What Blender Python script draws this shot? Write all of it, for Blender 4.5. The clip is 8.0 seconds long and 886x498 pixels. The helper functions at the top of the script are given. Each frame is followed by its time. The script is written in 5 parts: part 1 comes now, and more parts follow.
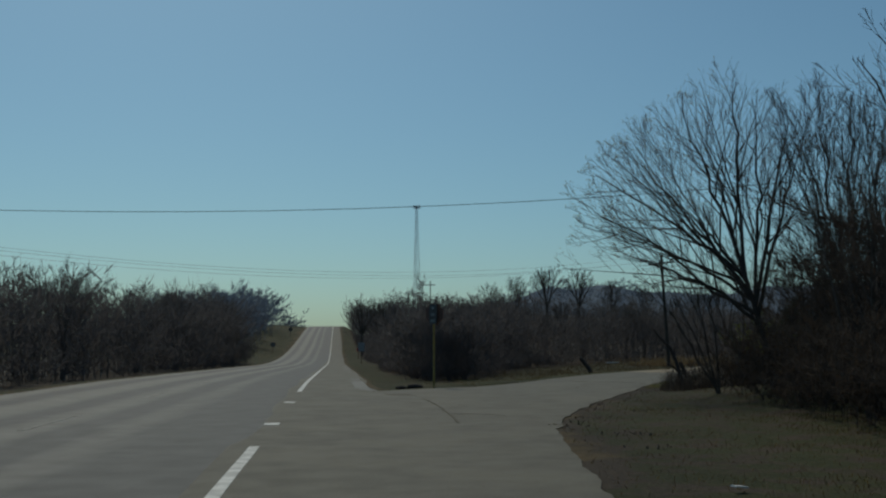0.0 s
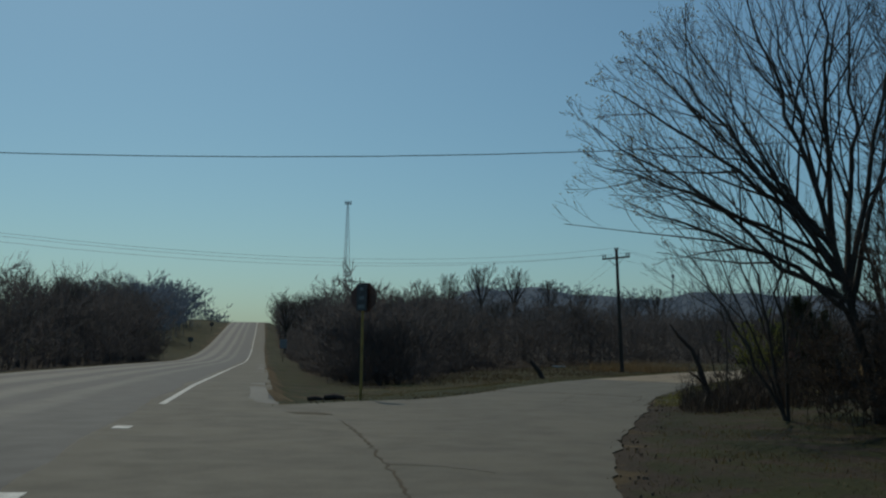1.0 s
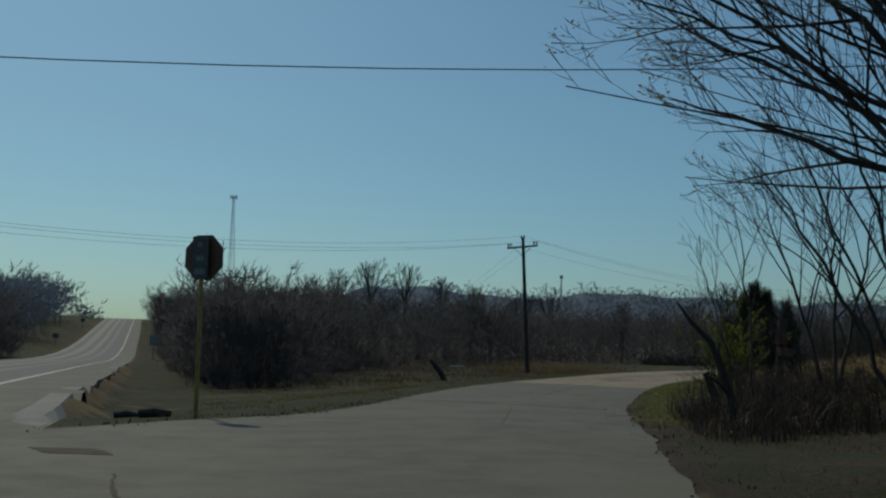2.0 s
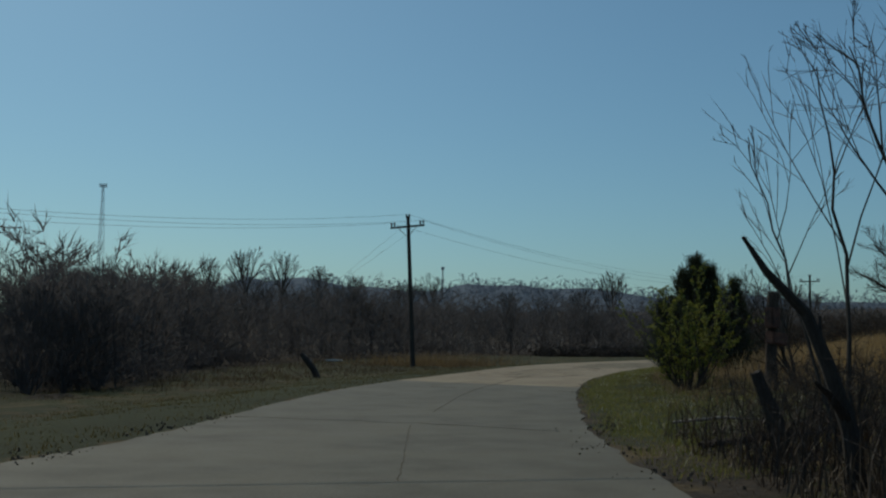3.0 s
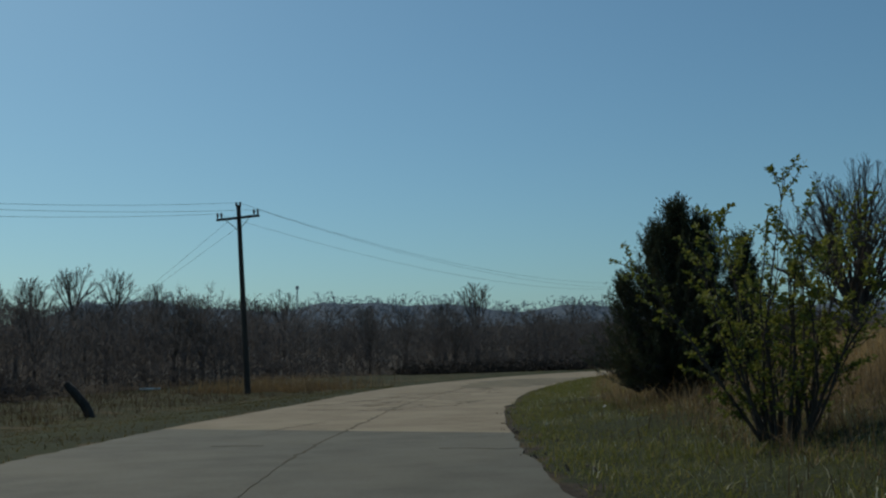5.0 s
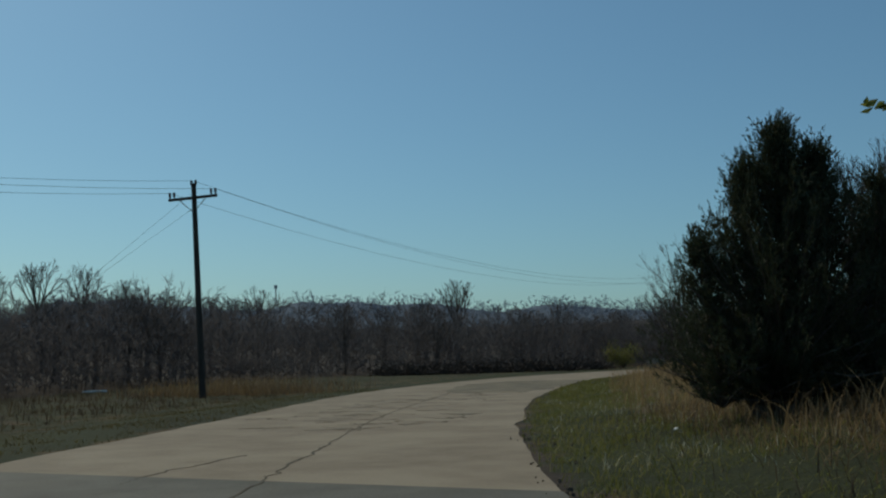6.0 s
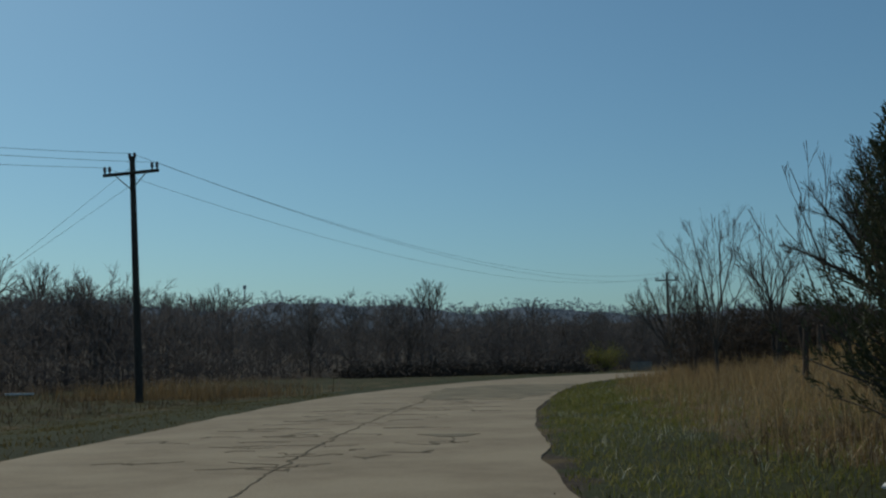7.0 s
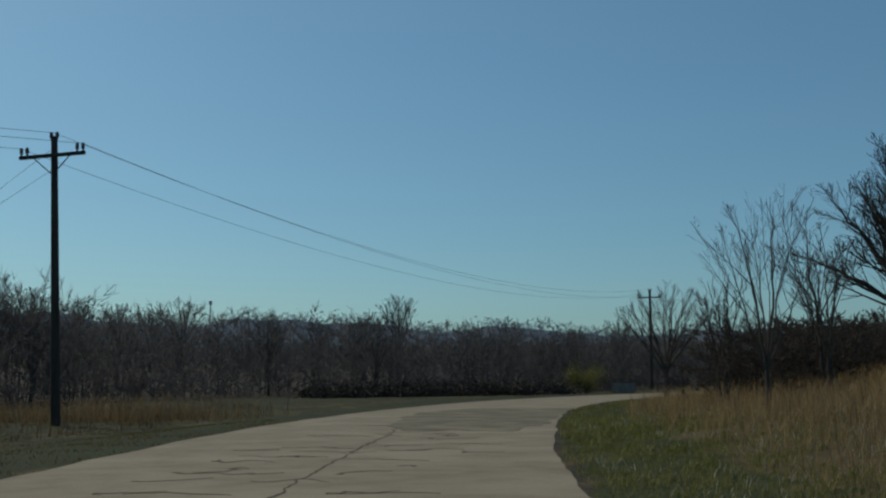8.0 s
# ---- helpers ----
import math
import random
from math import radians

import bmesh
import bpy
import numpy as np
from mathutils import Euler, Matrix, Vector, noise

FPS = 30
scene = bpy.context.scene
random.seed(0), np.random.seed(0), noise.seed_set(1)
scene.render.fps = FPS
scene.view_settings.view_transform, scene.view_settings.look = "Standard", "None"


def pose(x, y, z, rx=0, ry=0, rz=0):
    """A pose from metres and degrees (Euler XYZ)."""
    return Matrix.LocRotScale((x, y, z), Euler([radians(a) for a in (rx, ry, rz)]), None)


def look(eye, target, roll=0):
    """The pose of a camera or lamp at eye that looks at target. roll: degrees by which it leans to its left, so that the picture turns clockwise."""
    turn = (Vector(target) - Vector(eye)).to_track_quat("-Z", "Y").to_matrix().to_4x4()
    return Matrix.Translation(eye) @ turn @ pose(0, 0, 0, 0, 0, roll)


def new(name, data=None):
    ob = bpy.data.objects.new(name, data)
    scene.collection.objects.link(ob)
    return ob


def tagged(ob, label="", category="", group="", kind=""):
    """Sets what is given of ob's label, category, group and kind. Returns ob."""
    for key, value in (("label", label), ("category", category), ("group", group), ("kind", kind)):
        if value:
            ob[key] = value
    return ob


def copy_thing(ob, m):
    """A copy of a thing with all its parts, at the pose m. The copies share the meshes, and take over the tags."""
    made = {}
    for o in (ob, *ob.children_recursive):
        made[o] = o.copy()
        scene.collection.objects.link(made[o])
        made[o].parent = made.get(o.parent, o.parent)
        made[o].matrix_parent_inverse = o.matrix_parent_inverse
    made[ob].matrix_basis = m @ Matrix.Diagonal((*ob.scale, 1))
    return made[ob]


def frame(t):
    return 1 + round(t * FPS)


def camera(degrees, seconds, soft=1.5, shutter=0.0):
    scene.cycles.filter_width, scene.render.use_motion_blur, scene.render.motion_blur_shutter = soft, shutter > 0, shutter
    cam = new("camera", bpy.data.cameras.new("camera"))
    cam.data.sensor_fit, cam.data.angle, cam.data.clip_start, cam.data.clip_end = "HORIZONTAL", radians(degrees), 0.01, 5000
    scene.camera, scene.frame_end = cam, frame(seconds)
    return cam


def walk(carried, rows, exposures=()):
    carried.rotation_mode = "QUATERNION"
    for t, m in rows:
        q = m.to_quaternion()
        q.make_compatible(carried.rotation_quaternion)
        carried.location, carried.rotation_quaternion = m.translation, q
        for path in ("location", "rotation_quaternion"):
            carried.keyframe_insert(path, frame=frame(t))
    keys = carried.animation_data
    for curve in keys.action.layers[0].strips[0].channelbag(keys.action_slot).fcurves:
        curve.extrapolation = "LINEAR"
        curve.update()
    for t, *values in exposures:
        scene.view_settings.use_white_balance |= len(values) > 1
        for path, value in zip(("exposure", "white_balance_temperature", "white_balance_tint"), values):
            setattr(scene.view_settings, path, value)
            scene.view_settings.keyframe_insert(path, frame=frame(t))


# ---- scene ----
cam = camera(44.9, 8.0, soft=2.2)
PATH = [
    (0, (0.971, -0.864, 1.458), (0.976, 1.128, 1.639), -0.2),
    (0.5, (0.81, 4.606, 1.455), (0.865, 6.598, 1.635), 0.8),
    (1, (0.906, 9.891, 1.375), (1.04, 11.879, 1.557), 1.0),
    (2.5, (2.414, 23.798, 1.152), (2.864, 25.738, 1.336), 1.3),
    (3, (3.473, 27.891, 1.125), (4.029, 29.804, 1.301), 0.8),
    (3.5, (4.509, 31.483, 1.014), (5.159, 33.366, 1.185), -0.2),
    (4, (5.645, 34.841, 0.984), (6.377, 36.69, 1.199), -0.6),
    (5.5, (9.531, 44.382, 0.985), (10.354, 46.193, 1.193), -1.2),
    (6, (10.864, 47.504, 0.976), (11.704, 49.306, 1.187), -1.0),
    (6.5, (12.15, 50.464, 0.966), (13.011, 52.256, 1.178), -1.1),
    (7, (13.435, 53.338, 0.913), (14.323, 55.117, 1.128), -0.7),
    (7.5, (14.706, 56.203, 0.837), (15.621, 57.968, 1.054), -0.6),
    (8, (16.146, 59.128, 0.934), (17.083, 60.878, 1.184), -0.1),
]
EXPOSURES = [(0.0, -0.85, 6250, 8), (2.5, -0.78, 6250, 8), (4.0, -0.55, 6250, 8), (8.0, -0.55, 6250, 8)]
walk(cam, [(t, look(e, g, r)) for t, e, g, r in PATH], EXPOSURES)

# ---------------------------------------------------------------- light
SUN_DIR = Vector((-0.30, 0.95, 1.12)).normalized()
SUN_EL = math.asin(SUN_DIR.z)
SUN_AZ = math.atan2(SUN_DIR.x, SUN_DIR.y)

world = bpy.data.worlds.new("world")
scene.world = world
world.use_nodes = True
wn = world.node_tree
bg = wn.nodes["Background"]
sky = wn.nodes.new("ShaderNodeTexSky")
sky.sky_type = "NISHITA"
sky.sun_disc = False
sky.sun_elevation = SUN_EL
sky.sun_rotation = SUN_AZ
sky.altitude = 200
sky.air_density = 1.0
sky.dust_density = 1.35
sky.ozone_density = 3.2
tint = wn.nodes.new("ShaderNodeMixRGB")   # teal haze of the sky
tint.blend_type = "MULTIPLY"
tint.inputs[0].default_value = 1.0
tint.inputs[2].default_value = (0.685, 0.945, 0.935, 1)
wn.links.new(sky.outputs[0], tint.inputs[1])
haze = wn.nodes.new("ShaderNodeMixRGB")   # thin even haze all over the sky
haze.inputs[0].default_value = 0.06
haze.inputs[2].default_value = (3.1, 5.3, 6.6, 1)
wn.links.new(tint.outputs[0], haze.inputs[1])
wn.links.new(haze.outputs[0], bg.inputs[0])
bg.inputs[1].default_value = 0.104

sun_data = bpy.data.lights.new("sun", "SUN")
sun_data.energy = 2.7
sun_data.angle = radians(0.53)
sun_data.color = (1.0, 0.88, 0.68)
sun = new("sun", sun_data)
sun.matrix_world = look(SUN_DIR * 100, (0, 0, 0))

# ---------------------------------------------------------------- materials


def surface(name, base, second=None, scale=3.0, fine=40.0, rough=0.85, bump=0.3, bump_dist=0.01, metal=0.0,
            per_object=0.0, third=None, stretch=(1, 1, 1), coarse=0.25, spec=0.5, trans=0.0):
    """A two-scale procedural surface: base and second mixed by middling noise, third by broad stains, relief by fine noise."""
    m = bpy.data.materials.new(name)
    m.use_nodes = True
    nt = m.node_tree
    n, l = nt.nodes, nt.links
    p = n["Principled BSDF"]
    p.inputs["Metallic"].default_value = metal
    p.inputs["Specular IOR Level"].default_value = spec
    geo = n.new("ShaderNodeNewGeometry")
    mp = n.new("ShaderNodeMapping")
    mp.inputs["Scale"].default_value = stretch
    l.new(geo.outputs["Position"], mp.inputs[0])
    mid = n.new("ShaderNodeTexNoise")
    mid.inputs["Scale"].default_value = scale
    mid.inputs["Detail"].default_value = 6
    l.new(mp.outputs[0], mid.inputs["Vector"])
    fin = n.new("ShaderNodeTexNoise")
    fin.inputs["Scale"].default_value = fine
    fin.inputs["Detail"].default_value = 3
    l.new(mp.outputs[0], fin.inputs["Vector"])
    second = second or tuple(c * 0.7 for c in base)
    mix = n.new("ShaderNodeMixRGB")
    mix.inputs[1].default_value = (*base, 1)
    mix.inputs[2].default_value = (*second, 1)
    ramp = n.new("ShaderNodeValToRGB")
    ramp.color_ramp.elements[0].position = 0.36
    ramp.color_ramp.elements[1].position = 0.66
    l.new(mid.outputs[0], ramp.inputs[0])
    l.new(ramp.outputs[0], mix.inputs[0])
    last = mix.outputs[0]
    if third:
        big = n.new("ShaderNodeTexNoise")
        big.inputs["Scale"].default_value = coarse
        big.inputs["Detail"].default_value = 5
        l.new(geo.outputs["Position"], big.inputs["Vector"])
        rr = n.new("ShaderNodeValToRGB")
        rr.color_ramp.elements[0].position = 0.45
        rr.color_ramp.elements[1].position = 0.62
        l.new(big.outputs[0], rr.inputs[0])
        mx = n.new("ShaderNodeMixRGB")
        l.new(rr.outputs[0], mx.inputs[0])
        l.new(last, mx.inputs[1])
        mx.inputs[2].default_value = (*third, 1)
        last = mx.outputs[0]
    # fine grain
    gr = n.new("ShaderNodeMapRange")
    gr.inputs["From Min"].default_value, gr.inputs["From Max"].default_value = 0.25, 0.75
    gr.inputs["To Min"].default_value, gr.inputs["To Max"].default_value = 0.72, 1.28
    l.new(fin.outputs[0], gr.inputs[0])
    mul = n.new("ShaderNodeVectorMath")
    mul.operation = "SCALE"
    l.new(last, mul.inputs[0])
    l.new(gr.outputs[0], mul.inputs["Scale"])
    last = mul.outputs[0]
    if per_object:
        oi = n.new("ShaderNodeObjectInfo")
        om = n.new("ShaderNodeMapRange")
        om.inputs["To Min"].default_value, om.inputs["To Max"].default_value = 1 - per_object, 1 + per_object
        l.new(oi.outputs["Random"], om.inputs[0])
        m2 = n.new("ShaderNodeVectorMath")
        m2.operation = "SCALE"
        l.new(last, m2.inputs[0])
        l.new(om.outputs[0], m2.inputs["Scale"])
        last = m2.outputs[0]
    l.new(last, p.inputs["Base Color"])
    rg = n.new("ShaderNodeMapRange")
    rg.inputs["To Min"].default_value, rg.inputs["To Max"].default_value = max(rough - 0.12, 0.05), min(rough + 0.1, 1)
    l.new(mid.outputs[0], rg.inputs[0])
    l.new(rg.outputs[0], p.inputs["Roughness"])
    if bump:
        b = n.new("ShaderNodeBump")
        b.inputs["Strength"].default_value = bump
        b.inputs["Distance"].default_value = bump_dist
        l.new(fin.outputs[0], b.inputs["Height"])
        l.new(b.outputs[0], p.inputs["Normal"])
    if trans:
        out = n["Material Output"]
        tr = n.new("ShaderNodeBsdfTranslucent")
        l.new(last, tr.inputs[0])
        ms = n.new("ShaderNodeMixShader")
        ms.inputs[0].default_value = trans
        l.new(p.outputs[0], ms.inputs[1])
        l.new(tr.outputs[0], ms.inputs[2])
        l.new(ms.outputs[0], out.inputs[0])
    return m


def leafy(name, cols, rough=0.6, trans=0.35, spread=0.35):
    """Blades and leaves: every island takes its own tint between the given colours, and lets some light through."""
    m = bpy.data.materials.new(name)
    m.use_nodes = True
    nt = m.node_tree
    n, l = nt.nodes, nt.links
    p = n["Principled BSDF"]
    geo = n.new("ShaderNodeNewGeometry")
    ramp = n.new("ShaderNodeValToRGB")
    els = ramp.color_ramp.elements
    while len(els) < len(cols):
        els.new(0.5)
    for i, c in enumerate(cols):
        els[i].position = i / (len(cols) - 1)
        els[i].color = (*c, 1)
    nz = n.new("ShaderNodeTexNoise")
    nz.inputs["Scale"].default_value = 0.6
    nz.inputs["Detail"].default_value = 4
    l.new(geo.outputs["Position"], nz.inputs["Vector"])
    sm = n.new("ShaderNodeMath")
    sm.operation = "MULTIPLY_ADD"
    l.new(geo.outputs["Random Per Island"], sm.inputs[0])
    sm.inputs[1].default_value = spread * 2
    ad = n.new("ShaderNodeMath")
    ad.operation = "SUBTRACT"
    l.new(nz.outputs[0], ad.inputs[0])
    ad.inputs[1].default_value = spread
    l.new(ad.outputs[0], sm.inputs[2])
    l.new(sm.outputs[0], ramp.inputs[0])
    l.new(ramp.outputs[0], p.inputs["Base Color"])
    p.inputs["Roughness"].default_value = rough
    p.inputs["Specular IOR Level"].default_value = 0.3
    tr = n.new("ShaderNodeBsdfTranslucent")
    l.new(ramp.outputs[0], tr.inputs[0])
    ms = n.new("ShaderNodeMixShader")
    ms.inputs[0].default_value = trans
    l.new(p.outputs[0], ms.inputs[1])
    l.new(tr.outputs[0], ms.inputs[2])
    l.new(ms.outputs[0], n["Material Output"].inputs[0])
    return m


def ground_material():
    """Soil, dead grass and green grass, mixed by what grows where and broken up by noise."""
    m = bpy.data.materials.new("ground_cover")
    m.use_nodes = True
    nt = m.node_tree
    n, l = nt.nodes, nt.links
    p = n["Principled BSDF"]
    p.inputs["Roughness"].default_value = 0.95
    p.inputs["Specular IOR Level"].default_value = 0.2
    geo = n.new("ShaderNodeNewGeometry")

    def nz(scale, detail=6):
        t = n.new("ShaderNodeTexNoise")
        t.inputs["Scale"].default_value = scale
        t.inputs["Detail"].default_value = detail
        l.new(geo.outputs["Position"], t.inputs["Vector"])
        return t.outputs[0]

    def ramp(src, a, b, ca=(0, 0, 0), cb=(1, 1, 1)):
        r = n.new("ShaderNodeValToRGB")
        r.color_ramp.elements[0].position, r.color_ramp.elements[1].position = a, b
        r.color_ramp.elements[0].color, r.color_ramp.elements[1].color = (*ca, 1), (*cb, 1)
        l.new(src, r.inputs[0])
        return r.outputs[0]

    def blend(f, a, b):
        x = n.new("ShaderNodeMixRGB")
        l.new(f, x.inputs[0])
        l.new(a, x.inputs[1])
        l.new(b, x.inputs[2])
        return x.outputs[0]

    def zone(name, noise_out):
        at = n.new("ShaderNodeAttribute")
        at.attribute_name = name
        add = n.new("ShaderNodeMath")
        add.operation = "ADD"
        l.new(at.outputs["Fac"], add.inputs[0])
        l.new(noise_out, add.inputs[1])
        return ramp(add.outputs[0], 0.86, 1.14)

    small, mid, big = nz(9.0), nz(1.3), nz(0.22)
    soil = ramp(small, 0.3, 0.7, (0.030, 0.023, 0.016), (0.068, 0.050, 0.033))
    dead = ramp(small, 0.25, 0.75, (0.056, 0.041, 0.019), (0.125, 0.090, 0.043))
    green = ramp(small, 0.25, 0.75, (0.020, 0.024, 0.007), (0.046, 0.050, 0.015))
    c = blend(zone("dry", mid), soil, dead)
    c = blend(zone("green", mid), c, green)
    stain = ramp(big, 0.35, 0.65, (0.72, 0.72, 0.72), (1.15, 1.15, 1.15))
    mul = n.new("ShaderNodeMixRGB")
    mul.blend_type = "MULTIPLY"
    mul.inputs[0].default_value = 1
    l.new(c, mul.inputs[1])
    l.new(stain, mul.inputs[2])
    l.new(mul.outputs[0], p.inputs["Base Color"])
    b = n.new("ShaderNodeBump")
    b.inputs["Strength"].default_value = 0.8
    b.inputs["Distance"].default_value = 0.06
    l.new(nz(14.0, 5), b.inputs["Height"])
    l.new(b.outputs[0], p.inputs["Normal"])
    return m


def highway_material():
    """Worn grey asphalt with long darker wheel tracks that follow the highway."""
    m = surface("worn_highway_asphalt", (0.132, 0.126, 0.105), (0.108, 0.103, 0.087), scale=1.5, fine=90, rough=0.68,
                bump=0.25, bump_dist=0.005, third=(0.120, 0.115, 0.096), spec=0.28)
    n, l = m.node_tree.nodes, m.node_tree.links
    p = n["Principled BSDF"]
    old = p.inputs["Base Color"].links[0].from_socket
    at = n.new("ShaderNodeAttribute")
    at.attribute_name = "track"
    nzn = n.new("ShaderNodeTexNoise")
    nzn.inputs["Scale"].default_value = 0.5
    nzn.inputs["Detail"].default_value = 5
    lean = n.new("ShaderNodeMapping")
    lean.inputs["Rotation"].default_value = (0, 0, -0.097)
    lean.inputs["Scale"].default_value = (2.2, 0.16, 1)
    geo = n.new("ShaderNodeNewGeometry")
    l.new(geo.outputs["Position"], lean.inputs[0])
    l.new(lean.outputs[0], nzn.inputs["Vector"])
    mu = n.new("ShaderNodeMath")
    mu.operation = "MULTIPLY"
    l.new(at.outputs["Fac"], mu.inputs[0])
    l.new(nzn.outputs[0], mu.inputs[1])
    mx = n.new("ShaderNodeMixRGB")
    mu2 = n.new("ShaderNodeMath")
    mu2.operation = "MULTIPLY"
    mu2.use_clamp = True
    mu2.inputs[1].default_value = 2.6
    l.new(mu.outputs[0], mu2.inputs[0])
    l.new(mu2.outputs[0], mx.inputs[0])
    l.new(old, mx.inputs[1])
    mx.inputs[2].default_value = (0.034, 0.034, 0.032, 1)
    l.new(mx.outputs[0], p.inputs["Base Color"])
    return m


GROUND = ground_material()
HIGHWAY = highway_material()
APRON = surface("aged_grey_asphalt", (0.112, 0.103, 0.076), (0.094, 0.086, 0.064), scale=1.7, fine=80, rough=0.75,
                bump=0.3, bump_dist=0.008, third=(0.126, 0.115, 0.085), coarse=0.5, spec=0.2)
PALE = surface("bleached_chip_seal", (0.240, 0.195, 0.133), (0.203, 0.163, 0.111), scale=2.3, fine=80, rough=0.8,
               bump=0.3, bump_dist=0.008, third=(0.275, 0.228, 0.158), coarse=0.6, spec=0.15)
PATCHING = surface("patch_asphalt", (0.155, 0.136, 0.098), (0.115, 0.102, 0.076), third=(0.22, 0.186, 0.125), coarse=0.9, scale=2, fine=70, rough=0.9, bump=0.3, spec=0.12)
TAR = surface("tar_filler", (0.085, 0.073, 0.053), (0.12, 0.102, 0.073), scale=4, fine=60, rough=0.95, bump=0.3, spec=0.1)
PAINT = surface("worn_road_paint", (0.62, 0.62, 0.58), (0.38, 0.38, 0.35), scale=4, fine=60, rough=0.7, bump=0.2)
BARK = surface("grey_brown_bark", (0.105, 0.086, 0.07), (0.07, 0.058, 0.048), scale=6, fine=45, rough=0.95, bump=0.6,
               bump_dist=0.01, per_object=0.25, stretch=(1, 1, 0.25), spec=0.2)
TWIG = surface("bare_twigs", (0.15, 0.118, 0.096), (0.105, 0.085, 0.07), scale=2, fine=20, rough=0.9, bump=0, per_object=0.3,
               spec=0.2)
THICKET = surface("thicket_stems", (0.134, 0.122, 0.118), (0.114, 0.108, 0.108), scale=0.12, fine=0.6, rough=0.95, bump=0, spec=0.05, trans=0.5)
DARKTHICKET = surface("dark_brush_stems", (0.098, 0.080, 0.066), (0.072, 0.060, 0.050), scale=0.5, fine=8, rough=0.95, bump=0, spec=0.15, trans=0.3)
POLEWOOD = surface("creosoted_pole_wood", (0.075, 0.058, 0.045), (0.05, 0.04, 0.033), scale=5, fine=50, rough=0.9, bump=0.5,
                   stretch=(1, 1, 0.1), spec=0.25)
OLDWOOD = surface("weathered_wood", (0.062, 0.047, 0.037), (0.036, 0.028, 0.023), scale=6, fine=50, rough=0.95, bump=0.7, stretch=(1, 1, 0.2))
POSTWOOD = surface("weathered_post_wood", (0.10, 0.072, 0.054), (0.055, 0.041, 0.033), scale=6, fine=50, rough=0.95, bump=0.7, stretch=(1, 1, 0.2), spec=0.2)
RUSTWOOD = surface("reddish_rotten_wood", (0.19, 0.085, 0.055), (0.09, 0.05, 0.037), scale=7, fine=50, rough=0.95, bump=0.7)
PALEWOOD = surface("bleached_dead_wood", (0.34, 0.30, 0.25), (0.22, 0.19, 0.16), scale=6, fine=50, rough=0.95, bump=0.5)
SIGNBACK = surface("dull_red_brown_plate", (0.16, 0.075, 0.05), (0.11, 0.06, 0.045), scale=6, fine=40, rough=0.6, bump=0.1)
PALESIGN = surface("pale_sign_face", (0.34, 0.34, 0.33), (0.26, 0.26, 0.25), scale=6, fine=40, rough=0.6, bump=0)
FADED = surface("faded_grey_print", (0.22, 0.24, 0.23), (0.16, 0.17, 0.17), scale=20, fine=60, rough=0.7, bump=0)
WIRE = surface("dark_wire", (0.05, 0.05, 0.05), (0.04, 0.04, 0.04), rough=0.5, bump=0, metal=0.3)
STEEL = surface("galvanised_steel", (0.42, 0.43, 0.44), (0.33, 0.34, 0.35), scale=5, fine=40, rough=0.5, bump=0.1, metal=0.7)
BACKSTEEL = surface("sign_back_aluminium", (0.14, 0.13, 0.125), (0.10, 0.095, 0.09), scale=7, fine=40, rough=0.6, bump=0.1, metal=0.5)
REDFACE = surface("red_sign_face", (0.42, 0.03, 0.03), (0.36, 0.03, 0.03), scale=5, fine=40, rough=0.5, bump=0)
YELLOWPOST = surface("yellow_painted_steel", (0.40, 0.27, 0.06), (0.28, 0.19, 0.05), scale=6, fine=40, rough=0.6, bump=0.2)
WHITE = surface("white_sheet", (0.75, 0.75, 0.73), (0.6, 0.6, 0.58), scale=3, fine=20, rough=0.6, bump=0)
CERAMIC = surface("brown_porcelain", (0.10, 0.07, 0.06), (0.08, 0.06, 0.05), rough=0.3, bump=0)
# distance haze is painted into the blue-grey base colours of these two
HAZED_WOODS = surface("haze_tinted_woods", (0.20, 0.235, 0.285), (0.17, 0.205, 0.25), scale=0.05, fine=0.5, rough=1, bump=0, spec=0.0, trans=0.4)
HAZED_HILL = surface("haze_tinted_hillside", (0.14, 0.168, 0.20), (0.12, 0.145, 0.175), scale=0.05, fine=0.4, rough=1, bump=0, spec=0.0)
FAINT = surface("faded_road_paint", (0.30, 0.29, 0.25), (0.13, 0.125, 0.11), scale=5, fine=50, rough=0.8, bump=0.2, spec=0.2)
DEBRIS = surface("dead_leaf_litter", (0.13, 0.10, 0.07), (0.085, 0.066, 0.048), scale=5, fine=30, rough=0.95, bump=0.3)
TIN = surface("grey_tin_roof", (0.22, 0.20, 0.175), (0.16, 0.14, 0.12), scale=3, fine=20, rough=0.8, bump=0.1)
GREENGRASS = leafy("green_grass_blades", [(0.108, 0.115, 0.025), (0.178, 0.180, 0.041), (0.29, 0.24, 0.097)], trans=0.5)
FIELDGRASS = leafy("field_grass_blades", [(0.056, 0.054, 0.018), (0.092, 0.080, 0.031), (0.145, 0.108, 0.05)], trans=0.65)
TANGRASS = leafy("dry_tall_grass", [(0.15, 0.098, 0.046), (0.30, 0.205, 0.095), (0.47, 0.345, 0.175)], trans=0.45)
GOLDGRASS = leafy("golden_pasture_grass", [(0.27, 0.17, 0.065), (0.40, 0.262, 0.105), (0.53, 0.37, 0.16)], trans=0.5)
LEAVES = leafy("young_yellow_green_leaves", [(0.085, 0.11, 0.02), (0.17, 0.185, 0.033), (0.27, 0.27, 0.06)], trans=0.45)
CEDAR = leafy("cedar_needles", [(0.036, 0.045, 0.024), (0.058, 0.068, 0.034), (0.100, 0.098, 0.052)], trans=0.25)
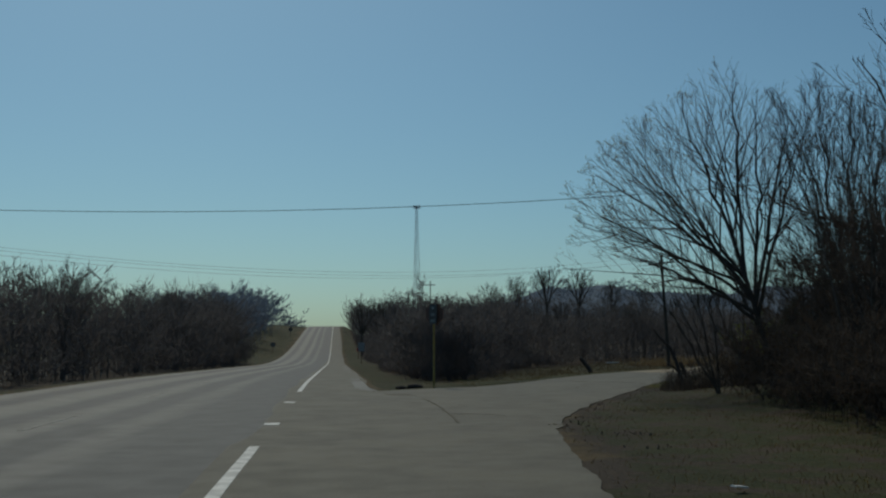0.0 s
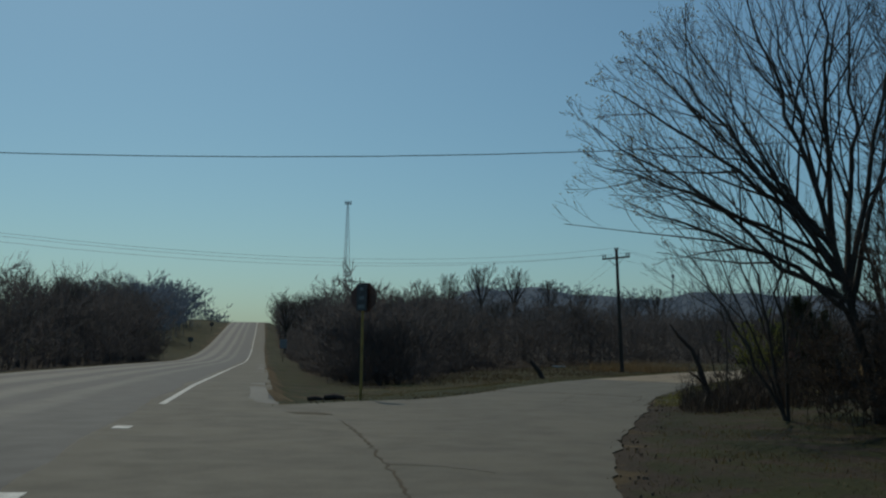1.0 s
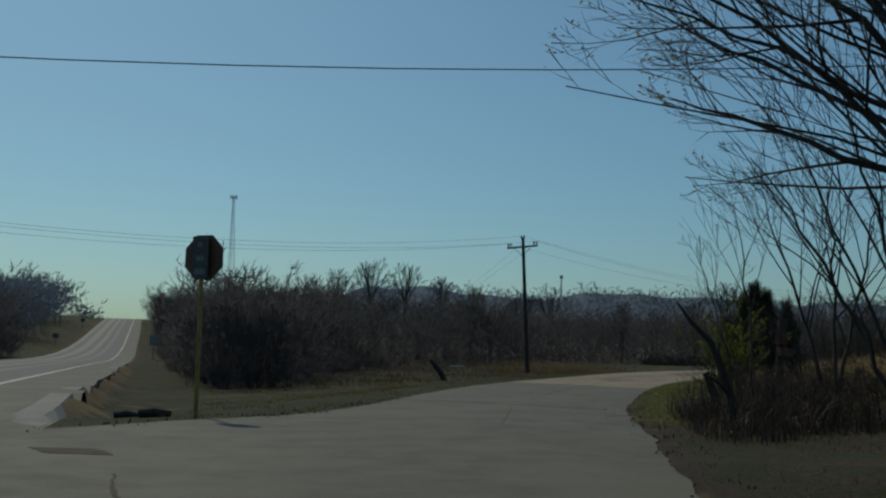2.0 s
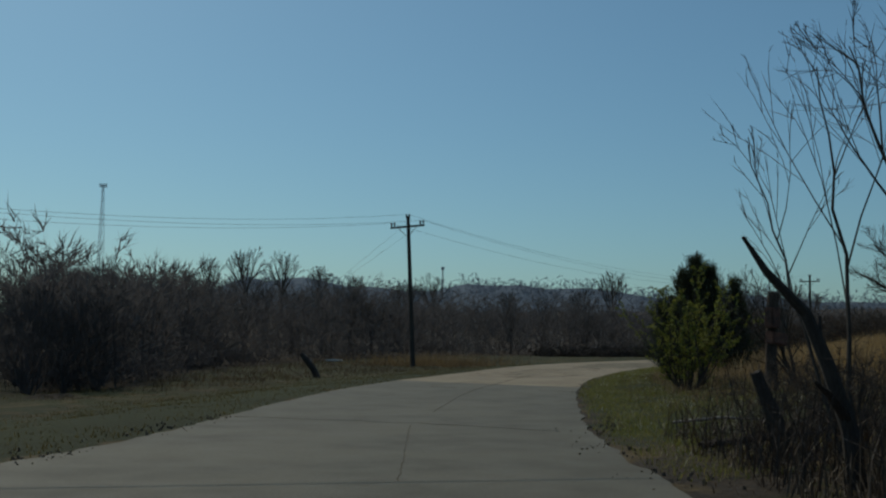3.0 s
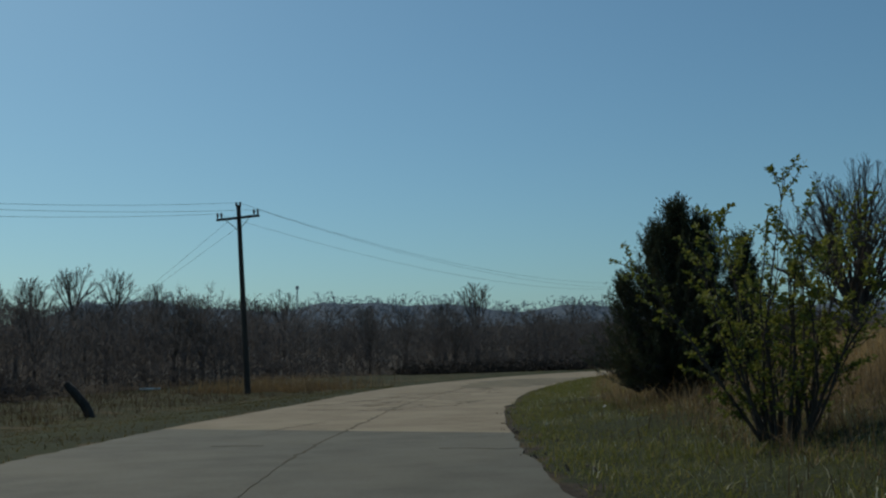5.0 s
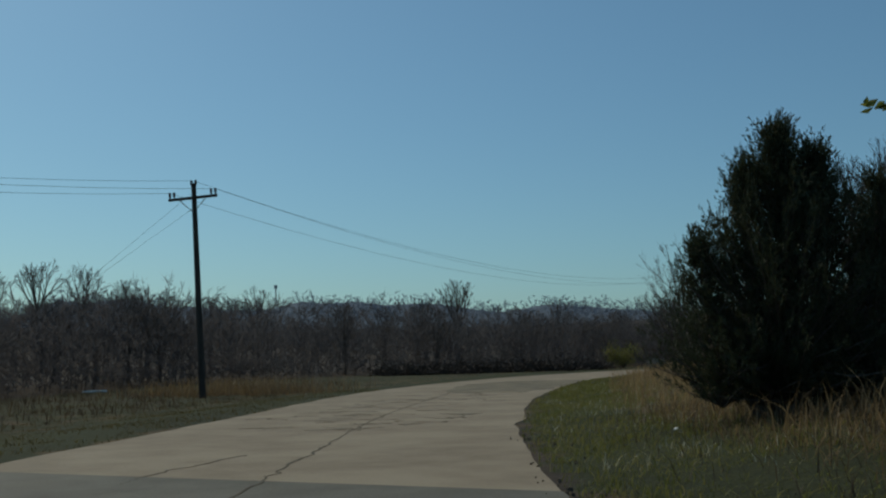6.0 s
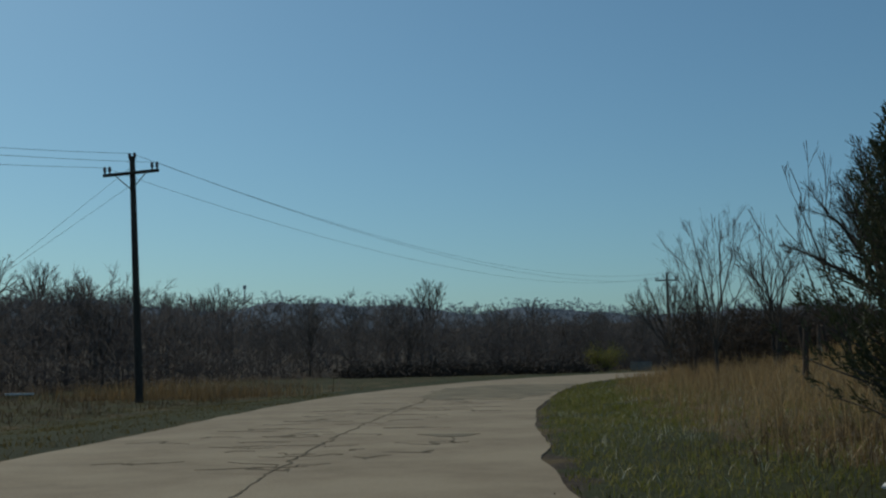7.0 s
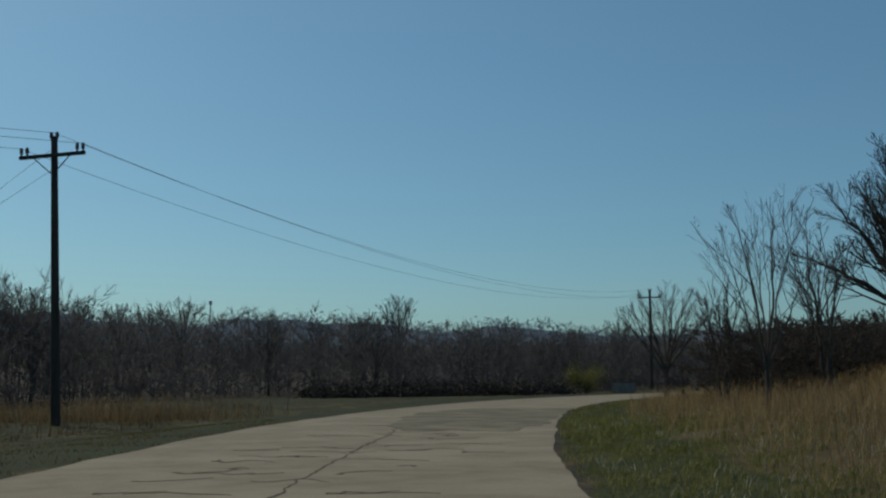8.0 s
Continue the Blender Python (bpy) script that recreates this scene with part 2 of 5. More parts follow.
BUDS = leafy("catkins_and_buds", [(0.18, 0.14, 0.06), (0.32, 0.28, 0.11), (0.42, 0.38, 0.17)], trans=0.4)
POLEGRASS = leafy("faded_tall_grass", [(0.10, 0.07, 0.036), (0.19, 0.132, 0.066), (0.30, 0.215, 0.11)], trans=0.45)
BROWNGRASS = leafy("brown_dead_grass", [(0.05, 0.034, 0.02), (0.085, 0.06, 0.034), (0.14, 0.10, 0.055)])
PALEWEED = leafy("pale_stalks", [(0.35, 0.33, 0.2), (0.45, 0.43, 0.3), (0.6, 0.58, 0.45)])
WEEDS = leafy("dead_brush_stems", [(0.045, 0.032, 0.022), (0.08, 0.056, 0.038), (0.15, 0.11, 0.07)], trans=0.1)

# ---------------------------------------------------------------- building helpers


def mesh_from(name, verts, faces, mat, smooth=False):
    me = bpy.data.meshes.new(name)
    if isinstance(verts, np.ndarray):
        verts = verts.tolist()
    me.from_pydata(verts, [], faces)
    me.materials.append(mat)
    if smooth:
        me.polygons.foreach_set("use_smooth", [True] * len(me.polygons))
    me.update()
    return me


def solid(name, verts, faces, mat, parent=None, label="", smooth=False):
    ob = new(name, mesh_from(name, verts, faces, mat, smooth))
    if parent:
        ob.parent = parent
    return tagged(ob, label)


def part(name, bm, mat, parent=None, label="", smooth=False):
    me = bpy.data.meshes.new(name)
    bm.to_mesh(me)
    bm.free()
    me.materials.append(mat)
    if smooth:
        me.polygons.foreach_set("use_smooth", [True] * len(me.polygons))
    ob = new(name, me)
    if parent:
        ob.parent = parent
    return tagged(ob, label)


def base(name, m, label, category, group="", kind=""):
    ob = new(name)
    ob.matrix_basis = m
    return tagged(ob, label, category, group, kind)


def box_bm(sx, sy, sz, at=(0, 0, 0), bevel=0.0, turn=None):
    bm = bmesh.new()
    bmesh.ops.create_cube(bm, size=1)
    bmesh.ops.scale(bm, vec=(sx, sy, sz), verts=bm.verts)
    if bevel:
        bmesh.ops.bevel(bm, geom=bm.edges[:], offset=bevel, segments=2, affect="EDGES")
    if turn:
        bmesh.ops.transform(bm, matrix=turn, verts=bm.verts)
    bmesh.ops.translate(bm, vec=at, verts=bm.verts)
    return bm


class Tubes:
    """Gathers tapered tubes into one list of vertices and faces."""

    def __init__(self):
        self.v, self.f = [], []

    def add(self, pts, radii, sides=3):
        first = len(self.v)
        count = len(pts)
        for i, p in enumerate(pts):
            d = (pts[min(i + 1, count - 1)] - pts[max(i - 1, 0)])
            if d.length < 1e-6:
                d = Vector((0, 0, 1))
            d.normalize()
            a = d.orthogonal().normalized()
            b = d.cross(a)
            if i == count - 1 and radii[i] < 0.0035 and sides == 3:
                self.v.append(p[:])
                continue
            for k in range(sides):
                t = 2 * math.pi * k / sides
                self.v.append((p + (a * math.cos(t) + b * math.sin(t)) * radii[i])[:])
        pointed = radii[-1] < 0.0035 and sides == 3
        for i in range(count - 1):
            r0, r1 = first + i * sides, first + (i + 1) * sides
            for k in range(sides):
                k2 = (k + 1) % sides
                if pointed and i == count - 2:
                    self.f.append((r0 + k, r0 + k2, r1))
                else:
                    self.f.append((r0 + k, r0 + k2, r1 + k2, r1 + k))
        if not pointed:
            self.f.append(tuple(first + (count - 1) * sides + k for k in range(sides)))


def wander(rng, start, direction, length, steps, wobble, lift):
    """A bending limb: points from start, that strays by wobble and turns upward by lift."""
    p, d = Vector(start), Vector(direction).normalized()
    pts = [p.copy()]
    for _ in range(steps):
        d = d + Vector((rng.gauss(0, wobble), rng.gauss(0, wobble), rng.gauss(0, wobble) + lift))
        d.normalize()
        p = p + d * (length / steps)
        pts.append(p.copy())
    return pts


def side_way(rng, d, angle):
    """A direction that leaves d by about that angle, to any side."""
    a = d.orthogonal().normalized()
    b = d.cross(a)
    t = rng.uniform(0, 2 * math.pi)
    return (d * math.cos(angle) + (a * math.cos(t) + b * math.sin(t)) * math.sin(angle)).normalized()


def bare_tree(seed, height, stems=1, lean=(0, 0), spread=0.25, radius=0.09, limbs=9, boughs=6, twigs=5, open_angle=0.75,
              bare_to=0.25, lift=0.06, buds=0, ways=None, coarse=1.0):
    """Trunk and crown (and buds) of a leafless tree: stems, limbs, boughs and twigs, each thinner and shorter than the last."""
    rng = random.Random(seed)
    trunk, crown = Tubes(), Tubes()
    tips = []
    for s in range(stems):
        t = 2 * math.pi * s / stems + rng.uniform(0, 1)
        sp = spread * rng.uniform(0.5, 1.2) if stems > 1 else spread * 0.2
        d = Vector((lean[0] + math.cos(t) * sp, lean[1] + math.sin(t) * sp, 1))
        if ways:
            d = Vector((*ways[s], 1))
        st = Vector((math.cos(t), math.sin(t), 0)) * (0.0 if stems == 1 else radius * 1.6)
        h = height * (1 if s == 0 else rng.uniform(0.65, 1.0))
        if ways:
            h = height * rng.uniform(0.88, 1.0) / (1 + 0.17 * (abs(ways[s][0]) + abs(ways[s][1])))
        r0 = radius * (1 if s == 0 else rng.uniform(0.55, 0.9))
        n = 9
        pts = wander(rng, st - Vector((0, 0, 0.15)), d, h, n, 0.045, lift * (0.15 if ways else 0.5))
        rad = [r0 * (1.25 if i == 0 else 1 - 0.93 * (i / n) ** 0.85) for i in range(n + 1)]
        trunk.add(pts, rad, 6)
        for _ in range(limbs):
            u = rng.uniform(bare_to, 0.97) * n
            i = min(int(u), n - 1)
            p = pts[i].lerp(pts[i + 1], u - i)
            dd = (pts[i + 1] - pts[i]).normalized()
            ll = h * (0.5 - 0.32 * u / n) * rng.uniform(0.7, 1.25)
            lp = wander(rng, p, side_way(rng, dd, open_angle * rng.uniform(0.6, 1.2)), ll, 6, 0.10, lift * 1.6)
            lr = max(rad[i] * rng.uniform(0.35, 0.55), 0.008)
            trunk.add(lp, [lr * (1 - 0.85 * k / 6) for k in range(7)], 4)
            for _ in range(boughs):
                w = rng.uniform(0.2, 1.0) * 6
                j = min(int(w), 5)
                q = lp[j].lerp(lp[j + 1], w - j)
                d2 = (lp[j + 1] - lp[j]).normalized()
                bl = ll * rng.uniform(0.25, 0.5)
                bp = wander(rng, q, side_way(rng, d2, rng.uniform(0.45, 0.9)), bl, 3, 0.14, lift)
                br = max(lr * (1 - 0.8 * w / 6) * 0.5, 0.0055 * coarse)
                crown.add(bp, [br, br * 0.8, br * 0.6, 0.003], 3)
                for _ in range(twigs):
                    z = rng.uniform(0.15, 1.0) * 3
                    k = min(int(z), 2)
                    q2 = bp[k].lerp(bp[k + 1], z - k)
                    d3 = (bp[k + 1] - bp[k]).normalized()
                    tp = wander(rng, q2, side_way(rng, d3, rng.uniform(0.4, 0.9)), bl * rng.uniform(0.3, 0.6), 2, 0.12, lift)
                    crown.add(tp, [max(br * 0.5, 0.0045 * coarse), 0.004 * coarse, 0.0025], 3)
                    tips += [tp[1], tp[2], (tp[1] + tp[2]) / 2]
    out = [(trunk.v, trunk.f), (crown.v, crown.f)]
    if buds:
        rng.shuffle(tips)
        vs, fs = [], []
        for p in tips[:buds]:
            leaf_into(vs, fs, rng, p, rng.uniform(0.03, 0.06), 0.35, Vector((rng.gauss(0, .6), rng.gauss(0, .6), -0.6)))
        out.append((vs, fs))
    return out


def forked_tree(seed, tips, radius=0.09, bole=0.0, kids=(8, 6, 4), angle=0.5, from_share=0.22, coarse=1.0, lift=0.05, buds=0, bud_left=-1e9, arch=0.10, crotch=None):
    """A leafless tree whose stems rise in a fan from its foot, or from the top of a bole, to the given tips; every branch forks
    into shorter ones that end near the tip of their parent, which rounds the crown."""
    rng = random.Random(seed)
    trunk, crown = Tubes(), Tubes()
    ends = []
    top = Vector((0, 0, bole))
    if bole:
        b = [Vector((0, 0, -0.2)), Vector((radius * 0.3, 0, bole * 0.5)), top.copy(), top + Vector((0, 0, radius))]
        trunk.add(b, [radius * 1.4, radius * 1.08, radius, radius * 0.8], 8)

    if crotch:
        foot, crotch = Vector((0.25, 0, -0.2)), Vector(crotch)
        bow = foot.lerp(crotch, 0.5) + Vector((0.10, 0, -0.05))
        leaning = [foot * (1 - v) ** 2 + bow * 2 * v * (1 - v) + crotch * v * v for v in (0, 0.2, 0.4, 0.6, 0.8, 1.0)]
        trunk.add(leaning, [radius * k for k in (1.6, 1.3, 1.2, 1.1, 1.0, 0.8)], 9)

    def grow(pts, r, level, length):
        n = len(pts) - 1
        fine = level >= (1 if len(tips) < 3 else 2)
        last = max(r * 0.12, 0.002)
        rad = [max(r * (1 - 0.85 * i / n), 0.0035 * coarse) for i in range(n)] + [last if fine else max(last, 0.006 * coarse)]
        if fine:
            rad[-1] = 0.002
        (crown if fine else trunk).add(pts, rad, 3 if fine else (7 if level == 0 else 5))
        if level == len(kids):
            ends.append(pts[-1])
            ends.append(pts[n // 2])
            return
        for k in range(kids[level]):
            u = from_share + (0.97 - from_share) * (k + rng.random()) / kids[level]
            i = min(int(u * n), n - 1)
            p = pts[i].lerp(pts[i + 1], u * n - i)
            d = (pts[i + 1] - pts[i]).normalized()
            w = side_way(rng, d, angle * rng.uniform(0.55, 1.25)) + Vector((0, 0, 0.12))
            ln = length * ((1 - u) * 0.75 + 0.10) * rng.uniform(0.75, 1.2)
            steps = (6, 4, 3, 2)[min(level + 1, 3)]
            grow(wander(rng, p, w, ln, steps, 0.10, lift), max(rad[i] * rng.uniform(0.42, 0.62), 0.004 * coarse), level + 1, ln)

    for k, tip in enumerate(tips):
        t = 6.283 * k / len(tips)
        st = Vector((0, 0, bole * rng.uniform(0.82, 1.0))) if bole else Vector((math.cos(t), math.sin(t), 0)) * radius * 1.3 - Vector((0, 0, 0.15))
        tip = Vector(tip)
        if crotch:
            w = rng.uniform(2.2, 5.0)
            st = leaning[int(w)].lerp(leaning[min(int(w) + 1, 5)], w - int(w))
        ln = (tip - st).length
        mid = st.lerp(tip, 0.5) + Vector((rng.gauss(0, 0.02), rng.gauss(0, 0.02), arch)) * ln
        pts = []
        for i in range(11):
            v = i / 10
            q = st * (1 - v) ** 2 + mid * 2 * v * (1 - v) + tip * v * v
            pts.append(q + Vector((rng.gauss(0, 1), rng.gauss(0, 1), rng.gauss(0, 1))) * 0.009 * ln * min(v * 3, 1))
        grow(pts, radius * rng.uniform(0.6, 1.0) * (0.7 if bole else 1), 0, ln)
    out = [(trunk.v, trunk.f), (crown.v, crown.f)]
    if buds:
        ends = [e for e in ends if e.x < bud_left]
        rng.shuffle(ends)
        vs, fs = [], []
        for p in ends[:buds]:
            leaf_into(vs, fs, rng, p, rng.uniform(0.035, 0.075), 0.45, Vector((rng.gauss(0, .6), rng.gauss(0, .6), 0.3)))
        out.append((vs, fs))
    return out


def dome(seed, n, height_, wide, low=0.45):
    """Tips of n stems spread over a dome of that height and half-width."""
    rng = random.Random(seed)
    out = []
    for k in range(n):
        a = k * 2.399 + rng.uniform(-0.3, 0.3)
        q = math.sqrt((k + 0.3) / n)
        out.append((math.cos(a) * wide * q, math.sin(a) * wide * q, height_ * (low + (1 - low) * math.sqrt(max(1 - q * q * 0.9, 0))) * rng.uniform(0.92, 1.04)))
    return out


def leaf_into(vs, fs, rng, p, size, width, way=None):
    """One small leaf folded along its rib: six vertices, four faces."""
    d = way or Vector((rng.gauss(0, 1), rng.gauss(0, 1), rng.gauss(0.2, 0.8)))
    if d.length < 0.01:
        d = Vector((0, 0, 1))
    d = d.normalized()
    a = d.orthogonal().normalized()
    a = Matrix.Rotation(rng.uniform(0, 6.28), 3, d) @ a
    up = d.cross(a) * size * 0.12
    i = len(vs)
    m = p + d * size * 0.5
    vs.extend([p[:], (m + a * size * width * 0.5 + up)[:], (p + d * size)[:], (m - a * size * width * 0.5 + up)[:]])
    fs.extend([(i, i + 1, i + 2), (i, i + 2, i + 3)])


def smooth01(a, b, x):
    t = np.clip((x - a) / (b - a), 0, 1)
    return t * t * (3 - 2 * t)


def spline(pts, step):
    """A smooth line through the points of the plan, with about even steps."""
    out = []
    P = [np.array(p, float) for p in pts]
    P = [2 * P[0] - P[1]] + P + [2 * P[-1] - P[-2]]
    for i in range(1, len(P) - 2):
        n = max(2, int(np.linalg.norm(P[i + 1] - P[i]) / step))
        for k in range(n):
            t = k / n
            out.append(0.5 * (2 * P[i] + (P[i + 1] - P[i - 1]) * t + (2 * P[i - 1] - 5 * P[i] + 4 * P[i + 1] - P[i + 2]) * t * t
                              + (3 * P[i] - P[i - 1] - 3 * P[i + 1] + P[i + 2]) * t ** 3))
    out.append(P[-2])
    return np.array(out)


# ---------------------------------------------------------------- plan of the place
HEAD = 0.097                       # the highway drifts left by this much a metre
LEFT_EDGE, RIGHT_EDGE = -9.45, 2.2  # pavement edges of the highway, across it
# where the side road's pavement ends, on its two sides, from the highway on
FAR_SIDE = [(-1.2, 34.2), (0.5, 36.3), (2.4, 38.2), (3.9, 41.4), (6.2, 47.8), (8.4, 53.3), (11.1, 59.0), (14.1, 64.6), (17.1, 70.0),
            (21.0, 77.3), (26.5, 86.0), (33.5, 95.5), (45.0, 109.0), (60.0, 122.5), (80.0, 133.5), (112.0, 141.0)]
NEAR_SIDE = [(2.4, -2.0), (2.6, 9.5), (3.15, 19.0), (4.7, 25.8), (6.9, 33.0), (9.2, 40.6), (13.2, 50.4), (15.05, 54.45), (15.8, 56.1), (17.7, 59.9),
             (19.6, 63.3), (24.2, 71.0), (31.0, 81.0), (38.0, 90.5), (47.0, 101.0), (60.0, 113.5), (80.0, 124.5), (112.0, 132.0)]
NEAR_LINE = spline(NEAR_SIDE, 0.8)
FAR_LINE = spline(FAR_SIDE, 0.8)


def beyond(line, x, y):
    """Distance from the points to a line of the plan; positive to the right of its course."""
    x, y = np.asarray(x, float), np.asarray(y, float)
    sh = x.shape
    q = np.stack([x.ravel(), y.ravel()], 1)
    best = np.full(len(q), 1e9)
    sign = np.ones(len(q))
    for a, b in zip(line[:-1], line[1:]):
        ab = b - a
        t = np.clip(((q - a) @ ab) / (ab @ ab), 0, 1)
        d = q - (a + t[:, None] * ab)
        dist = np.hypot(d[:, 0], d[:, 1])
        cr = ab[0] * (q[:, 1] - a[1]) - ab[1] * (q[:, 0] - a[0])
        closer = dist < best - 1e-9
        best = np.where(closer, dist, best)
        sign = np.where(closer, np.where(cr < 0, 1, -1), sign)
    return (best * sign).reshape(sh)


# front of the woods, from the crest of the highway round the field
EDGE = spline([(-30, 370), (-18.5, 250), (-8.5, 150), (-3.4, 95), (-0.3, 70), (1.0, 61.5), (3.0, 66), (5.4, 79), (9.0, 95), (14.5, 106), (24, 116),
               (33, 124), (40, 131), (55, 135), (70, 139), (90, 147), (125, 152)], 2.0)
EDGE_WIDE = EDGE[::5]
COARSE_NEAR, COARSE_FAR = np.array(NEAR_SIDE, float), np.array(FAR_SIDE, float)


def profile(d):
    """Height of the highway's crown along its course: level, a shallow dip, then a long hill with its crest."""
    ds = [-400, 0, 45, 100, 158, 208, 263, 329, 395, 430, 480, 600, 2000]
    zs = [0, 0, 0, -0.5, -1.1, -0.45, 2.1, 5.7, 9.0, 9.6, 8.0, 2.0, 0.0]
    d = np.asarray(d, float)
    acc = 0
    for o in (-18, -9, 0, 9, 18):
        acc = acc + np.interp(d + o * smooth01(40, 80, d), ds, zs)
    return acc / 5


def height(x, y):
    """The lie of the land."""
    x, y = np.asarray(x, float), np.asarray(y, float)
    hx = x + HEAD * y
    p = profile(y)
    away = np.maximum(np.maximum(LEFT_EDGE - hx, hx - RIGHT_EDGE), 0)
    side = 1 - smooth01(2, 11, hx - RIGHT_EDGE)
    z = p * np.where(hx > RIGHT_EDGE, np.maximum(side, 0.6 * smooth01(170, 260, y)), 1 - smooth01(30, 140, away) * 0.4)
    z = z - 0.25 * smooth01(0.5, 3, LEFT_EDGE - hx) + 0.9 * smooth01(3, 9, LEFT_EDGE - hx) * smooth01(120, 190, y)
    dn = beyond(COARSE_NEAR, x, y)
    df = -beyond(COARSE_FAR, x, y)
    right_of = (dn > 0) & (hx > RIGHT_EDGE)
    z = z + np.where(right_of, smooth01(0.4, 5.5, dn) * 0.42 * smooth01(24, 40, y), 0)
    z = z + np.where(right_of, smooth01(8, 60, dn) * 1.6 * smooth01(30, 60, y), 0)
    z = z + np.where(right_of, smooth01(4.0, 14, dn) * 1.15 * smooth01(44, 58, y) * (1 - 0.6 * smooth01(90, 112, y)), 0)
    fld = (df > 0) & (hx > RIGHT_EDGE) & (y > 30)
    z = z - np.where(fld, smooth01(0.3, 7, df) * 0.50 * (1 - smooth01(100, 122, y)), 0)
    # wooded rise behind the field
    far = np.hypot(x - 10, y - 60)
    rise = smooth01(70, 240, far) * (6.5 - 4.5 * smooth01(30, 75, x)) * smooth01(8, 40, hx) * smooth01(60, 140, y)
    z = z + rise + 24 * smooth01(240, 750, far) * smooth01(20, 120, hx)
    z = z + 16 * smooth01(420, 900, np.hypot(x, y)) * smooth01(14, 60, -hx)
    return z


def lay(pts, lift=0.0):
    a = np.array(pts, float)
    return [Vector((p[0], p[1], h + lift)) for p, h in zip(a, height(a[:, 0], a[:, 1]))]


def inside_pavement(x, y):
    hx = x + HEAD * y
    on_hw = (hx > LEFT_EDGE) & (hx < RIGHT_EDGE)
    on_side = (beyond(COARSE_NEAR, x, y) < 0) & (beyond(COARSE_FAR, x, y) > 0) & (hx > 0) & (y > -2)
    return on_hw | on_side


# ---------------------------------------------------------------- ground


def make_ground():
    def axis(lo, hi, a, b, fine, grow):
        out = list(np.arange(a, b, fine))
        s, v = fine, b
        while v < hi:
            out.append(v)
            s *= grow
            v += s
        s, v = fine, a - fine
        low = []
        while v > lo:
            low.append(v)
            s *= grow
            v -= s
        return np.array([lo] + low[::-1] + out + [hi])

    xs = axis(-2500, 2500, -22, 62, 0.8, 1.09)
    ys = axis(-1500, 3200, -6, 132, 0.8, 1.07)
    X, Y = np.meshgrid(xs, ys)
    Z = height(X, Y)
    hx = X + HEAD * Y
    dn = beyond(COARSE_NEAR, X, Y)
    df = -beyond(COARSE_FAR, X, Y)
    hill = (hx > LEFT_EDGE + .3) & (hx < RIGHT_EDGE - .3)
    Z = Z - np.where(hill, 0.06 + 0.5 * smooth01(60, 160, Y), 0)
    Z = Z - np.where((dn < 0) & (df < 0) & (hx > 0), 0.10 * smooth01(0.5, 1.6, np.minimum(-dn, -df)), 0)
    rough = np.array([[noise.noise(Vector((x * 0.45, y * 0.45, 0))) for x in xs] for y in ys]) * 0.07
    pave = np.minimum(np.minimum(np.abs(hx - LEFT_EDGE), np.abs(hx - RIGHT_EDGE)), np.minimum(np.abs(dn), np.abs(df)))
    Z = Z + np.where(inside_pavement(X, Y), 0, rough * smooth01(0.2, 1.8, pave))
    nx, ny = len(xs), len(ys)
    verts = np.stack([X.ravel(), Y.ravel(), Z.ravel()], 1)
    faces = [(j * nx + i, j * nx + i + 1, (j + 1) * nx + i + 1, (j + 1) * nx + i) for j in range(ny - 1) for i in range(nx - 1)]
    me = mesh_from("ground", verts, faces, GROUND, True)
    right = (dn > 0) & (hx > RIGHT_EDGE)
    left = (df > 0) & (hx > RIGHT_EDGE) & (Y > 30)
    green = np.where(right, 0.75 * smooth01(36, 42, Y) * (1 - smooth01(3.0 - 1.6 * smooth01(54, 62, Y), 5.5 - 3.0 * smooth01(54, 62, Y), dn)) + 0.46 * (1 - smooth01(33, 40, Y)), 0)
    green = green * np.where(right, smooth01(-0.1, 0.25, dn), 1)
    green = np.where(left, 0.50 + 0.36 * (1 - smooth01(2.0, 6.0, df)), green)
    green = np.where(hx < LEFT_EDGE, 0.5, green)
    dry = np.full(X.shape, 0.55)
    dry = np.where(right, np.where(Y > 38, 0.85, 0.40) * smooth01(0.1, 1.0, dn), dry)
    dry = np.where(left, 0.88 - 0.4 * smooth01(6, 11, df), dry)
    dry = np.where((hx < LEFT_EDGE) & (Y > 120), 0.8, dry)
    wood = np.zeros(X.shape)
    wood = np.maximum(wood, smooth01(-1.0, 1.5, -beyond(EDGE[::6], X, Y)) * (Y > 61) * (hx > RIGHT_EDGE) * (dn < 0))
    wood = np.maximum(wood, (hx < LEFT_EDGE - 2.2) * (Y < 170))
    wood = np.maximum(wood, (dn > 6.5) * (Y < 36) * (hx > RIGHT_EDGE))
    dry, green = dry * (1 - 0.8 * wood), green * (1 - 0.8 * wood)
    for name, arr in (("green", green), ("dry", dry)):
        me.attributes.new(name, "FLOAT", "POINT").data.foreach_set("value", arr.ravel().astype(np.float32))
    tagged(new("ground", me), "rough verge of soil, dead grass and green grass", "ground", kind="structure")


make_ground()

# ---------------------------------------------------------------- roads


